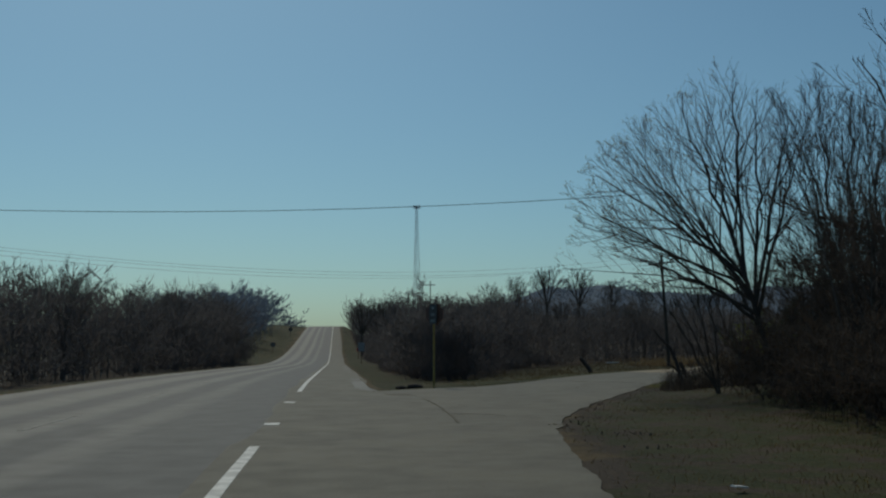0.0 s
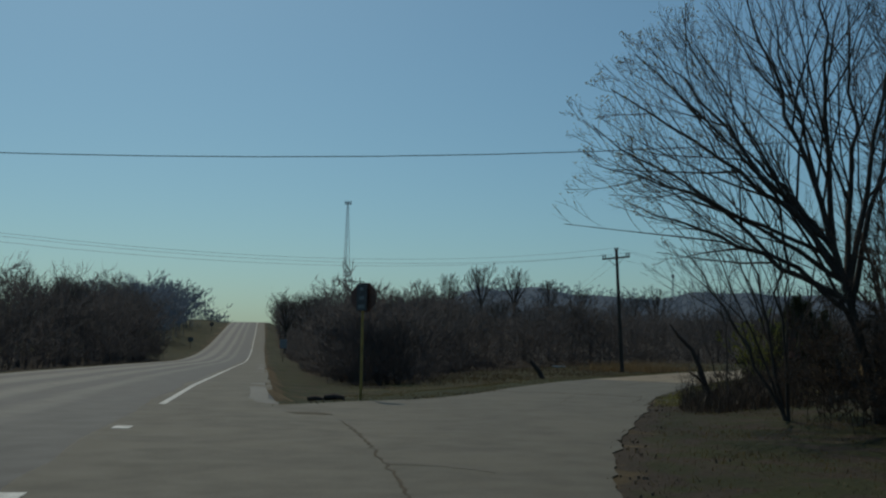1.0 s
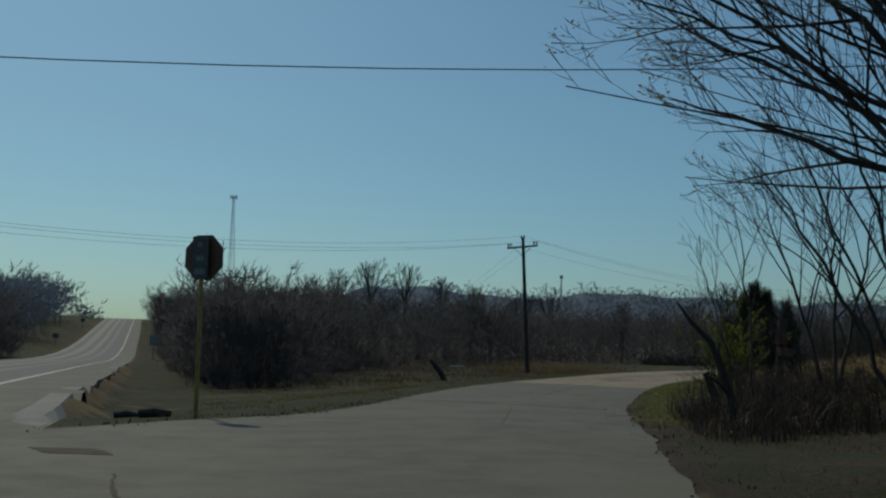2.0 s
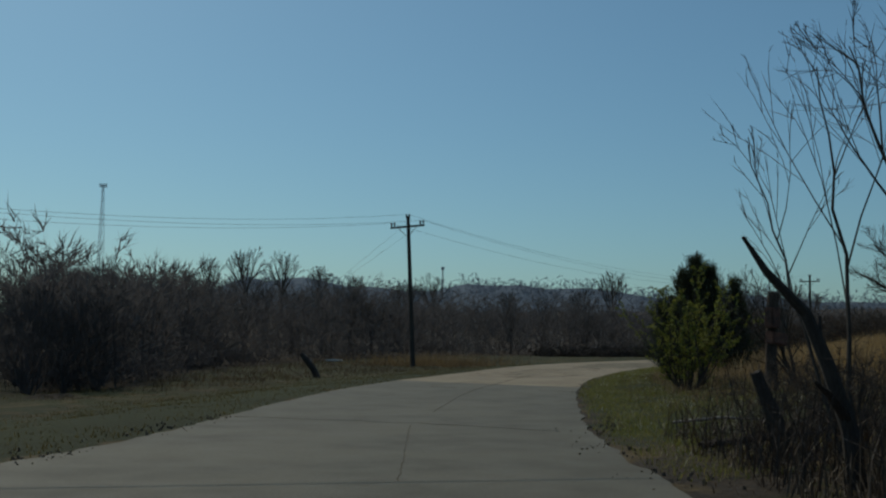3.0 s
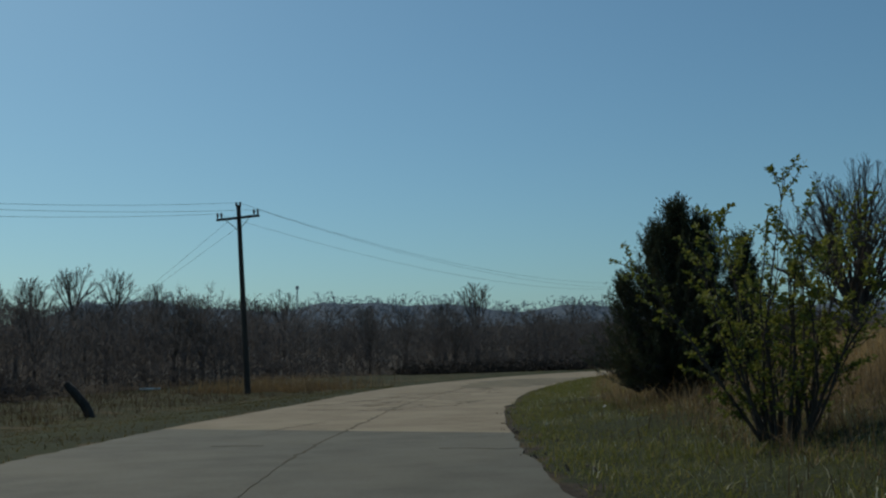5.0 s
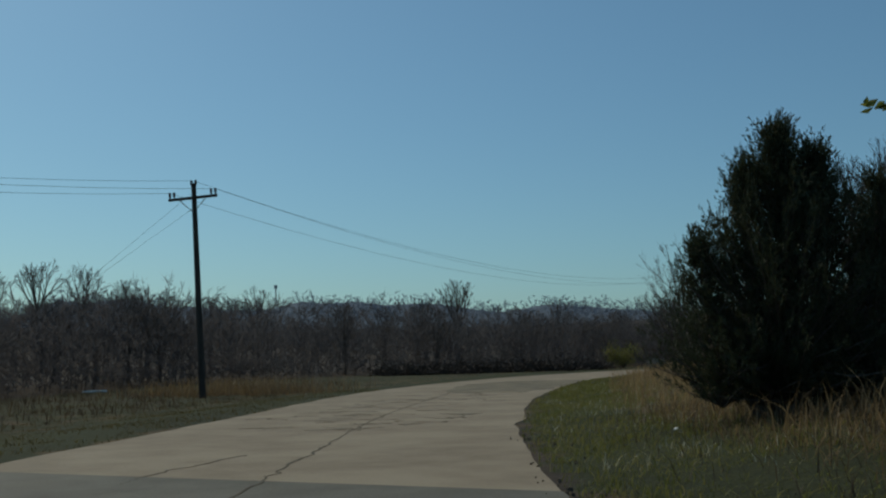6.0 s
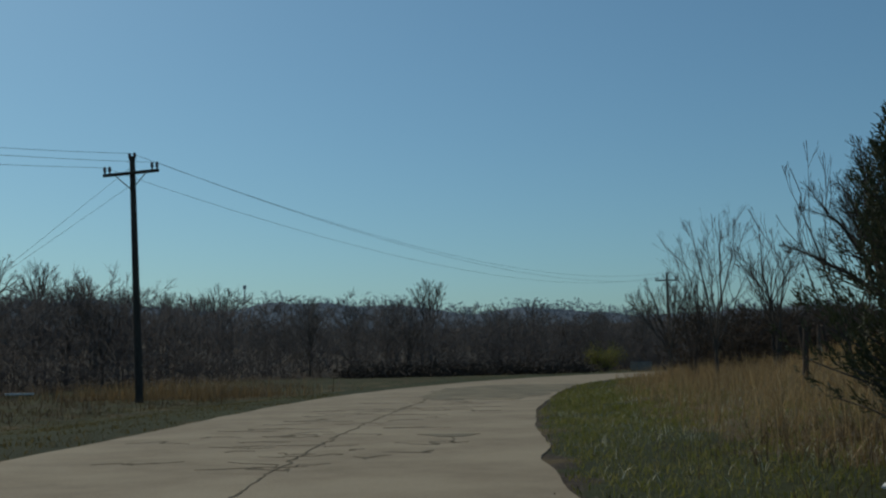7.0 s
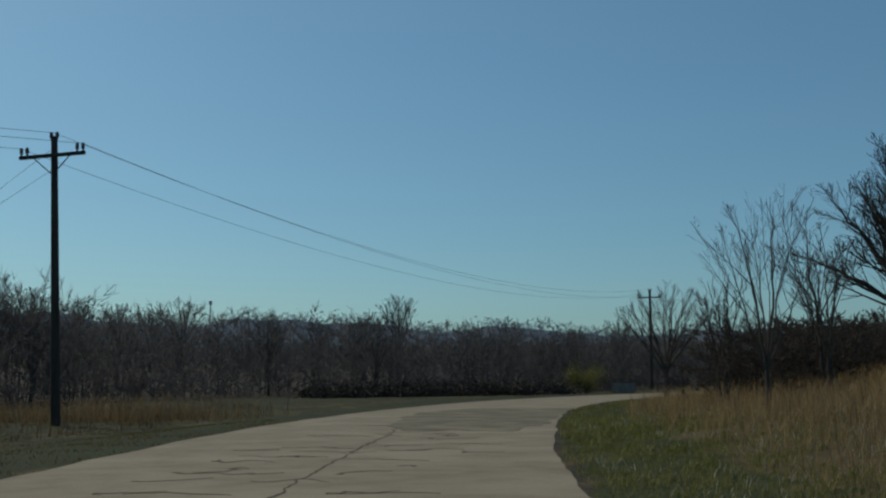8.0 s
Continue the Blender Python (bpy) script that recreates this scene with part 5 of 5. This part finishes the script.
gatepost(15.45, 46.2)
part_board = box_bm(1.3, 0.22, 0.10, (0, 0, 0.05), 0.02)
ob = part("white_board", part_board, WHITE)
ob.matrix_basis = pose(18.2, 107.2, zg(18.2, 107.2) + 0.12, 0, 0, 12)
tagged(ob, "white painted board lying in the field grass", "board")

for x, y, w in ((3.95, 10.0, 0.16), (18.86, 58.14, 0.07)):
    bm = box_bm(w, w * 0.6, 0.016, (0, 0, 0.01), 0.005)
    for v in bm.verts:
        v.co.z += 0.008 * math.sin(v.co.x * 61) + 0.006 * math.cos(v.co.y * 87)
    ob = part("litter", bm, WHITE)
    ob.matrix_basis = pose(x, y, zg(x, y) + 0.05, 0, 0, 25)
    tagged(ob, "crumpled white scrap of litter on the verge", "litter")


def brush_pile(x0, y0, x1, y1, n):
    rng = random.Random(61)
    t = Tubes()
    for _ in range(n):
        u = rng.random()
        x, y = x0 + (x1 - x0) * u + rng.gauss(0, 0.4), y0 + (y1 - y0) * u + rng.gauss(0, 0.9)
        z = zg(x, y) + abs(rng.gauss(0, 0.42))
        d = Vector((rng.gauss(0, 1), rng.gauss(0, 1), rng.gauss(0, 0.45)))
        p = wander(rng, Vector((x, y, z)), d, rng.uniform(0.4, 1.5), 3, 0.2, 0)
        r = rng.uniform(0.015, 0.06)
        t.add(p, [r, r * 0.9, r * 0.75, r * 0.5], 4)
    tagged(solid("brush_pile", t.v, t.f, POLEWOOD), "long dark pile of cut logs and brush beyond the road", "brush pile", kind="stuff")


brush_pile(42, 127, 67, 132, 2200)


def leafy_bush(x, y, r, tall, mat, seed, label, many):
    rng = random.Random(seed)
    ob = base("bush", pose(x, y, zg(x, y)), label, "bush")
    tb, v, f = Tubes(), [], []
    for _ in range(18):
        t = rng.uniform(0, 6.283)
        pts = wander(rng, Vector((0, 0, -0.05)), Vector((math.cos(t) * r / tall, math.sin(t) * r / tall, 1)), tall * rng.uniform(0.6, 1), 4, 0.12, 0)
        tb.add(pts, [0.03, 0.025, 0.02, 0.014, 0.006], 4)
        for a, b in zip(pts[1:-1], pts[2:]):
            for _ in range(many):
                p = a.lerp(b, rng.random()) + Vector((rng.gauss(0, r * .18), rng.gauss(0, r * .18), rng.gauss(0, r * .15)))
                leaf_into(v, f, rng, p, rng.uniform(0.10, 0.2), 0.5)
    solid("trunk", tb.v, tb.f, BARK, ob)
    solid("crown", v, f, mat, ob)


leafy_bush(72.2, 137.3, 1.9, 2.8, GREENGRASS, 5, "dull green rounded bush beyond the road", 60)
leafy_bush(40.5, 84.0, 1.0, 1.3, WEEDS, 6, "brown dead bush in tall dry grass", 40)
part_trough = box_bm(2.3, 0.9, 0.85, (0, 0, 0.42), 0.06)
ob = part("stock_tank", part_trough, TIN)
ob.matrix_basis = pose(74.9, 135.3, zg(74.9, 135.3), 0, 0, 15)
tagged(ob, "low grey metal stock tank beyond the road", "tank")

# ---------------------------------------------------------------- cracks, patches and edges of the paving
crack([(11.0, 51.6), (12.2, 54.2), (13.3, 56.4)], 0.022, apron, 1, 0.02)
crack([(13.3, 56.4), (14.3, 58.4), (16.1, 62.0), (17.8, 65.3), (20.1, 69.4), (23.3, 74.9), (24.6, 77.0)], 0.030, pale, 2, 0.022)
crack([(24.6, 77.0), (29.0, 85.0), (35.0, 93.0)], 0.035, pale, 3, 0.03)
crack([(12.2, 56.9), (13.2, 58.3), (13.9, 59.1)], 0.02, pale, 4, 0.05)
crack([(16.8, 65.5), (17.3, 65.3), (17.8, 65.2)], 0.02, pale, 5, 0.05)
rngc = random.Random(12)


def short_crack(x, y, ln, wide, turn):
    """A ragged transverse crack that bends, and now and then forks."""
    dx, dy = math.cos(turn), math.sin(turn)
    pts = [(x + dx * ln * u - dy * v, y + dy * ln * u + dx * v) for u, v in ((-0.5, rngc.gauss(0, 0.06)), (-0.2, rngc.gauss(0, 0.10)), (0.12, rngc.gauss(0, 0.10)), (0.5, rngc.gauss(0, 0.08)))]
    crack(pts, wide, pale, rngc.randint(0, 999), 0.09, every=2)
    if rngc.random() < 0.3:
        crack([pts[1], (pts[1][0] + dx * 0.2 - dy * 0.12, pts[1][1] + dy * 0.2 + dx * 0.12), (pts[1][0] + dx * 0.4 - dy * 0.3, pts[1][1] + dy * 0.4 + dx * 0.3)], wide * 0.7, pale,
              rngc.randint(0, 999), 0.06, every=2)


for x, y, ln in ((18.5, 68.4, 0.9), (19.5, 70.3, 1.2), (21.0, 72.5, 1.0), (23.6, 77.2, 1.3), (20.2, 71.9, 0.8), (21.9, 71.3, 1.0), (23.1, 72.7, 1.2),
                 (24.4, 73.8, 1.0), (20.0, 67.6, 0.8), (24.9, 75.5, 0.9), (22.0, 73.0, 1.0), (18.2, 68.6, 0.6), (18.3, 63.6, 0.5), (16.2, 66.6, 0.7), (26.2, 81.5, 1.4), (27.4, 79.2, 1.0)):
    short_crack(x, y, ln, rngc.uniform(0.02, 0.05), radians(-28 + rngc.gauss(0, 12)))
for k in range(40):
    u = rngc.random()
    short_crack(15 + 12 * u + rngc.uniform(-1.6, 2.0), 62 + 19 * u + rngc.uniform(-1.2, 1.0), rngc.uniform(0.2, 0.9), rngc.uniform(0.015, 0.04), radians(-28 + rngc.gauss(0, 24)))
crack([(5.0, 44.1), (6.2, 43.2), (7.4, 42.4), (8.3, 41.5), (8.9, 40.8)], 0.009, apron, 21, 0.05)
crack([(5.6, 36.4), (6.1, 38.2), (6.5, 39.7), (7.2, 42.2)], 0.008, apron, 22, 0.012)
crack([(8.2, 44.6), (8.7, 45.9), (9.6, 48.2), (11.0, 51.6)], 0.009, apron, 24, 0.012)
crack([(0.45, 29.5), (0.83, 26.2), (1.17, 21.85), (1.33, 19.5)], 0.04, apron, 25, 0.018)
crack([(1.2, 22.4), (1.8, 22.2), (2.3, 21.7)], 0.012, apron, 26, 0.05)
crack([(10.9, 54.65), (11.2, 54.5), (11.5, 54.3)], 0.014, apron, 27, 0.05)
crack([(13.1, 52.6), (13.7, 52.2), (14.2, 51.9)], 0.016, apron, 28, 0.06)


def patch(pts, parent, seed, mat, lift=0.020):
    """A thin irregular skin of newer asphalt, or a shallow hole's dark floor."""
    rng = random.Random(seed)
    c = np.mean(np.array(pts), axis=0)
    ring = []
    n = len(pts)
    for i in range(n):
        a, b = np.array(pts[i]), np.array(pts[(i + 1) % n])
        for k in range(6):
            q = a + (b - a) * k / 6
            ring.append(q + (q - c) * rng.uniform(-0.07, 0.07))
    bm = bmesh.new()
    top = [bm.verts.new((p[0], p[1], float(height(p[0], p[1])) + lift)) for p in ring]
    mid = bm.verts.new((c[0], c[1], float(height(c[0], c[1])) + lift))
    low = [bm.verts.new((p[0], p[1], float(height(p[0], p[1])) + lift - 0.02)) for p in ring]
    m = len(ring)
    for i in range(m):
        j = (i + 1) % m
        bm.faces.new((top[i], top[j], mid))
        bm.faces.new((top[j], top[i], low[i], low[j]))
    bmesh.ops.recalc_face_normals(bm, faces=bm.faces)
    return part("patch", bm, mat, parent)


patch([(25.6, 79.0), (27.3, 77.2), (30.5, 80.6), (36.0, 88.0), (40.2, 93.2), (36.5, 95.0), (32.0, 90.3), (28.8, 85.2)], pale, 1, PATCHING)
patch([(19.45, 66.15), (20.15, 65.8), (19.75, 65.45), (19.45, 65.6)], pale, 2, PATCHING)
crack([(19.6, 65.5), (19.3, 64.9), (19.1, 64.5)], 0.02, pale, 41, 0.03)
patch([(-0.75, 31.9), (0.0, 31.75), (0.25, 31.1), (-0.45, 31.25)], apron, 5, TAR, 0.0225)

# ---------------------------------------------------------------- grass


def blades(name, xy, tall, wide, lean, mat, label, category="grass", seed=0, vary=0.0):
    """Bent blades of grass, two faces each, as one mass."""
    r = np.random.RandomState(seed)
    n = len(xy)
    z = height(xy[:, 0], xy[:, 1]) - 0.01
    h = tall[0] + (tall[1] - tall[0]) * r.rand(n) ** 1.6
    a = r.rand(n) * 6.283
    if vary:
        gx, gy = xy[:, 0], xy[:, 1]
        roll = np.sin(gx * 1.3 + 1.7 * np.sin(gy * 0.9)) * np.sin(gy * 1.15 + 1.3 * np.sin(gx * 0.7)) + 0.5 * np.sin(gx * 3.1 + 2 * np.sin(gy * 2.3)) * np.sin(gy * 2.9)
        h = h * (1 + vary * roll)
    w = wide * (0.6 + 0.8 * r.rand(n))
    b = a + r.randn(n) * 0.6 + 1.57
    ln = np.abs(r.randn(n)) * lean * h
    c, s = np.cos(a) * w, np.sin(a) * w
    v = np.zeros((n, 5, 3))
    v[:, 0] = np.stack([xy[:, 0] - c, xy[:, 1] - s, z], 1)
    v[:, 1] = np.stack([xy[:, 0] + c, xy[:, 1] + s, z], 1)
    mx, my = xy[:, 0] + np.cos(b) * ln * 0.35, xy[:, 1] + np.sin(b) * ln * 0.35
    v[:, 2] = np.stack([mx + c * 0.7, my + s * 0.7, z + h * 0.6], 1)
    v[:, 3] = np.stack([mx - c * 0.7, my - s * 0.7, z + h * 0.6], 1)
    v[:, 4] = np.stack([xy[:, 0] + np.cos(b) * ln, xy[:, 1] + np.sin(b) * ln, z + h], 1)
    i = np.arange(n) * 5
    q = np.stack([i, i + 1, i + 2, i + 3], 1).tolist()
    t = np.stack([i + 3, i + 2, i + 4], 1).tolist()
    ob = solid(name, v.reshape(-1, 3), q + t, mat)
    return tagged(ob, label, category, kind="stuff")


def scatter(n, box, keep, seed, clump=0.0):
    """Random places within a box of the plan where keep() holds, thicker in clumps."""
    r = np.random.RandomState(seed)
    out = []
    got = 0
    while got < n:
        m = n * 2
        p = np.stack([box[0] + (box[2] - box[0]) * r.rand(m), box[1] + (box[3] - box[1]) * r.rand(m)], 1)
        if clump:
            k = m // 14
            p[k:] = p[r.randint(0, k, m - k)] + r.randn(m - k, 2) * clump
        dn, df = beyond(COARSE_NEAR, p[:, 0], p[:, 1]), -beyond(COARSE_FAR, p[:, 0], p[:, 1])
        hx = p[:, 0] + HEAD * p[:, 1]
        ok = keep(p[:, 0], p[:, 1], dn, df, hx, r.rand(m))
        out.append(p[ok])
        got += int(ok.sum())
    return np.concatenate(out)[:n]


blades("verge_grass", scatter(64000, (8, 34, 36, 84), lambda x, y, dn, df, hx, u: (dn > 0.02) & (y > 36) & (u < 1.15 - dn / 5.5) & (u < 0.15 + dn * 2.2) & (dn < 6), 1, 0.12), (0.03, 0.11), 0.005, 1.0,
       GREENGRASS, "short green grass along the road edge")
blades("verge_grass", scatter(9000, (25, 70, 66, 118), lambda x, y, dn, df, hx, u: (dn > 0.05) & (dn < 5), 2, 0.15), (0.05, 0.16), 0.014, 0.5,
       GREENGRASS, "short green grass along the road's far bend")
blades("dry_grass", scatter(52000, (16, 50, 46, 98), lambda x, y, dn, df, hx, u: (dn > 1.2) & (dn < 15) & (u < (dn - 2.2 + 0.6 * smooth01(56, 63, y)) / 2.5) & (y > 52), 3, 0.20), (0.12, 0.62), 0.005, 0.75,
       TANGRASS, "tall dry tan grass behind the verge", vary=0.45)
blades("dry_grass", scatter(14000, (9, 36, 30, 60), lambda x, y, dn, df, hx, u: (dn > 2.0) & (dn < 16) & (u < (dn - 1.7) / 3.5), 4, 0.18), (0.08, 0.55), 0.005, 0.7,
       POLEGRASS, "thin dry grass round the gatepost and shrub")
blades("dry_grass", scatter(30000, (20, 44, 75, 100), lambda x, y, dn, df, hx, u: (dn > 6.5), 5, 0.4), (0.25, 0.6), 0.02, 0.5, GOLDGRASS, "golden dry pasture grass")
blades("field_grass", scatter(42000, (0, 36, 26, 104), lambda x, y, dn, df, hx, u: (df > 0.05) & (df < 13) & (hx > RIGHT_EDGE + 0.15), 6, 0.18), (0.015, 0.08), 0.007, 1.2,
       FIELDGRASS, "short mixed green and brown field grass")
blades("dry_grass", scatter(2800, (13, 92, 36, 118), lambda x, y, dn, df, hx, u: (u < np.exp(-((x - 25.0) / 3.6) ** 2 - ((y - 103.5) / 2.6) ** 2)), 7, 0.5), (0.2, 1.1), 0.012, 0.6, POLEGRASS,
       "tall dry grass round the utility pole")
blades("dry_grass", scatter(5000, (4, 62, 34, 122), lambda x, y, dn, df, hx, u: (df > 7) & (beyond(EDGE_WIDE, x, y) > 0.5), 17, 0.5), (0.08, 0.45), 0.012, 0.7, BROWNGRASS,
       "brown dead grass along the foot of the woods")
blades("pale_weeds", scatter(2600, (8, 36, 36, 84), lambda x, y, dn, df, hx, u: (dn > 0.3) & (dn < 5), 18, 0.25), (0.05, 0.16), 0.005, 0.8, PALEWEED, "pale dry stalks and small blooms in the verge", "weeds")
blades("verge_grass", scatter(11000, (2.4, 2, 14, 38), lambda x, y, dn, df, hx, u: (dn > 0.02) & (dn < 9) & (u < 0.35 + dn / 5), 38, 0.35), (0.02, 0.10), 0.005, 1.3,
       BROWNGRASS, "thin dead brown grass on the corner")
blades("verge_grass", scatter(18000, (2.4, 2, 14, 38), lambda x, y, dn, df, hx, u: (dn > 0.05) & (dn < 9) & (u < 0.35 + dn / 5), 8, 0.30), (0.015, 0.075), 0.005, 1.4,
       FIELDGRASS, "thin brown and green grass on the corner")
blades("dry_grass", scatter(9000, (9, 36, 30, 62), lambda x, y, dn, df, hx, u: (dn > 0.9) & (dn < 7) & (u < (dn - 0.6) / 3), 39, 0.22), (0.06, 0.34), 0.0045, 0.8,
       BROWNGRASS, "dead brown stalks among the green of the verge")
blades("dry_grass", scatter(6000, (13, 46, 24, 62), lambda x, y, dn, df, hx, u: (dn > 2.0) & (dn < 5.5), 40, 0.25), (0.05, 0.30), 0.0045, 1.3,
       POLEGRASS, "bent pale dead stalks under the cedar and shrub")
blades("dead_brush", scatter(3000, (8.0, 33, 14, 40), lambda x, y, dn, df, hx, u: (dn > 0.7) & (dn < 3.6), 9, 0.2), (0.1, 0.65), 0.006, 0.7, WEEDS,
       "tangle of dead brown weeds and brush", "brush")
sp = []
rng = random.Random(33)
while len(sp) < 300:
    x, y = rng.uniform(8.2, 12), rng.uniform(32.6, 38.8)
    if 0.7 < float(beyond(COARSE_NEAR, x, y)) < 4.2:
        sp.append((x, y, 0, rng.uniform(0.4, 1.4)))
thicket("dead_brush", grounded(sp), "bare tangled brush at the road's edge", OLDWOOD, 8, 0.03, "brush")
sp = []
while len(sp) < 75:
    x, y = rng.uniform(9.2, 13), rng.uniform(34.5, 41)
    if 1.2 < float(beyond(COARSE_NEAR, x, y)) < 4.5 and x - 4.5 > 0.80 * (y - 31.5):
        sp.append((x, y, 0, rng.uniform(0.45, 1.15)))
wood_mass("dead_brush", grounded(sp), "dark tangle of dead branches beside the snag", DARKTHICKET, 260, 0.0045, 0.55, "brush", long=1.4)


def stones(name, xy, size, mat, label, category, seed):
    """Loose clods and stones: small uneven lumps, as one mass."""
    rng = random.Random(seed)
    v, f = [], []
    zz = height(xy[:, 0], xy[:, 1])
    for (x, y), z in zip(xy.tolist(), zz):
        r = size[0] + (size[1] - size[0]) * rng.random() ** 2
        i = len(v)
        t0 = rng.uniform(0, 6.283)
        for k in range(5):
            t = t0 + 6.283 * k / 5
            q = r * rng.uniform(0.7, 1.2)
            v.append((x + math.cos(t) * q, y + math.sin(t) * q, z - 0.01))
        for k in range(5):
            t = t0 + 6.283 * k / 5 + 0.3
            q = r * rng.uniform(0.4, 0.8)
            v.append((x + math.cos(t) * q, y + math.sin(t) * q, z + 0.02 + r * rng.uniform(0.35, 0.7)))
        for k in range(5):
            m = (k + 1) % 5
            f.append((i + k, i + m, i + 5 + m, i + 5 + k))
        f.append(tuple(i + 5 + k for k in range(5)))
    return tagged(solid(name, v, f, mat), label, category, kind="stuff")


stones("gravel", scatter(260, (3, 18, 20, 60), lambda x, y, dn, df, hx, u: (dn > -0.15) & (dn < 0.55) & (y > 30 - 20 * u), 31, 0.25), (0.008, 0.026), DEBRIS,
       "dark clods and gravel along the broken road edge", "gravel", 1)
stones("gravel", scatter(50, (7, 32, 12, 42), lambda x, y, dn, df, hx, u: (dn > -0.5) & (dn < 0.5), 32, 0.3), (0.008, 0.024), DEBRIS,
       "broken chunks of asphalt and bark by the brush", "gravel", 2)
stones("gravel", scatter(70, (1, 8, 8, 30), lambda x, y, dn, df, hx, u: (dn > -0.2) & (dn < 1.4), 33, 0.3), (0.008, 0.024), DEBRIS,
       "loose dirt and gravel on the corner", "gravel", 3)
stones("gravel", scatter(160, (-1.5, 33, 5, 44), lambda x, y, dn, df, hx, u: (df > -0.3) & (df < 0.5) & (hx > 1.8), 34, 0.3), (0.008, 0.026), DEBRIS,
       "loose dirt along the far road edge", "gravel", 4)

for x, y, tx, ty, h in ((30.8, 70.6, -0.18, 0.05, 1.15), (33.8, 73.2, 0.12, 0.1, 1.2), (36.9, 75.8, -0.3, 0.0, 1.1), (28.0, 67.9, 0.05, 0.0, 1.1)):
    z = zg(x, y)
    log_thing("fence_post", [(x, y, z - 0.2), (x + tx * 0.5, y + ty * 0.5, z + h * 0.5), (x + tx, y + ty, z + h)], [0.06, 0.055, 0.045], POSTWOOD,
              "leaning weathered fence post in tall dry grass", "fence post", "old fence posts")
for x, y, r in ((0.05, 37.9, 0.16), (-0.45, 38.4, 0.13)):
    z = zg(x, y)
    log_thing("wood_chunk", [(x - r * 1.6, y, z + r * 0.35), (x, y + 0.05, z + r * 0.5), (x + r * 1.6, y - 0.05, z + r * 0.35)], [r * 0.5, r * 0.6, r * 0.4], OLDWOOD,
              "dark chunk of wood lying by the sign", "wood chunk")
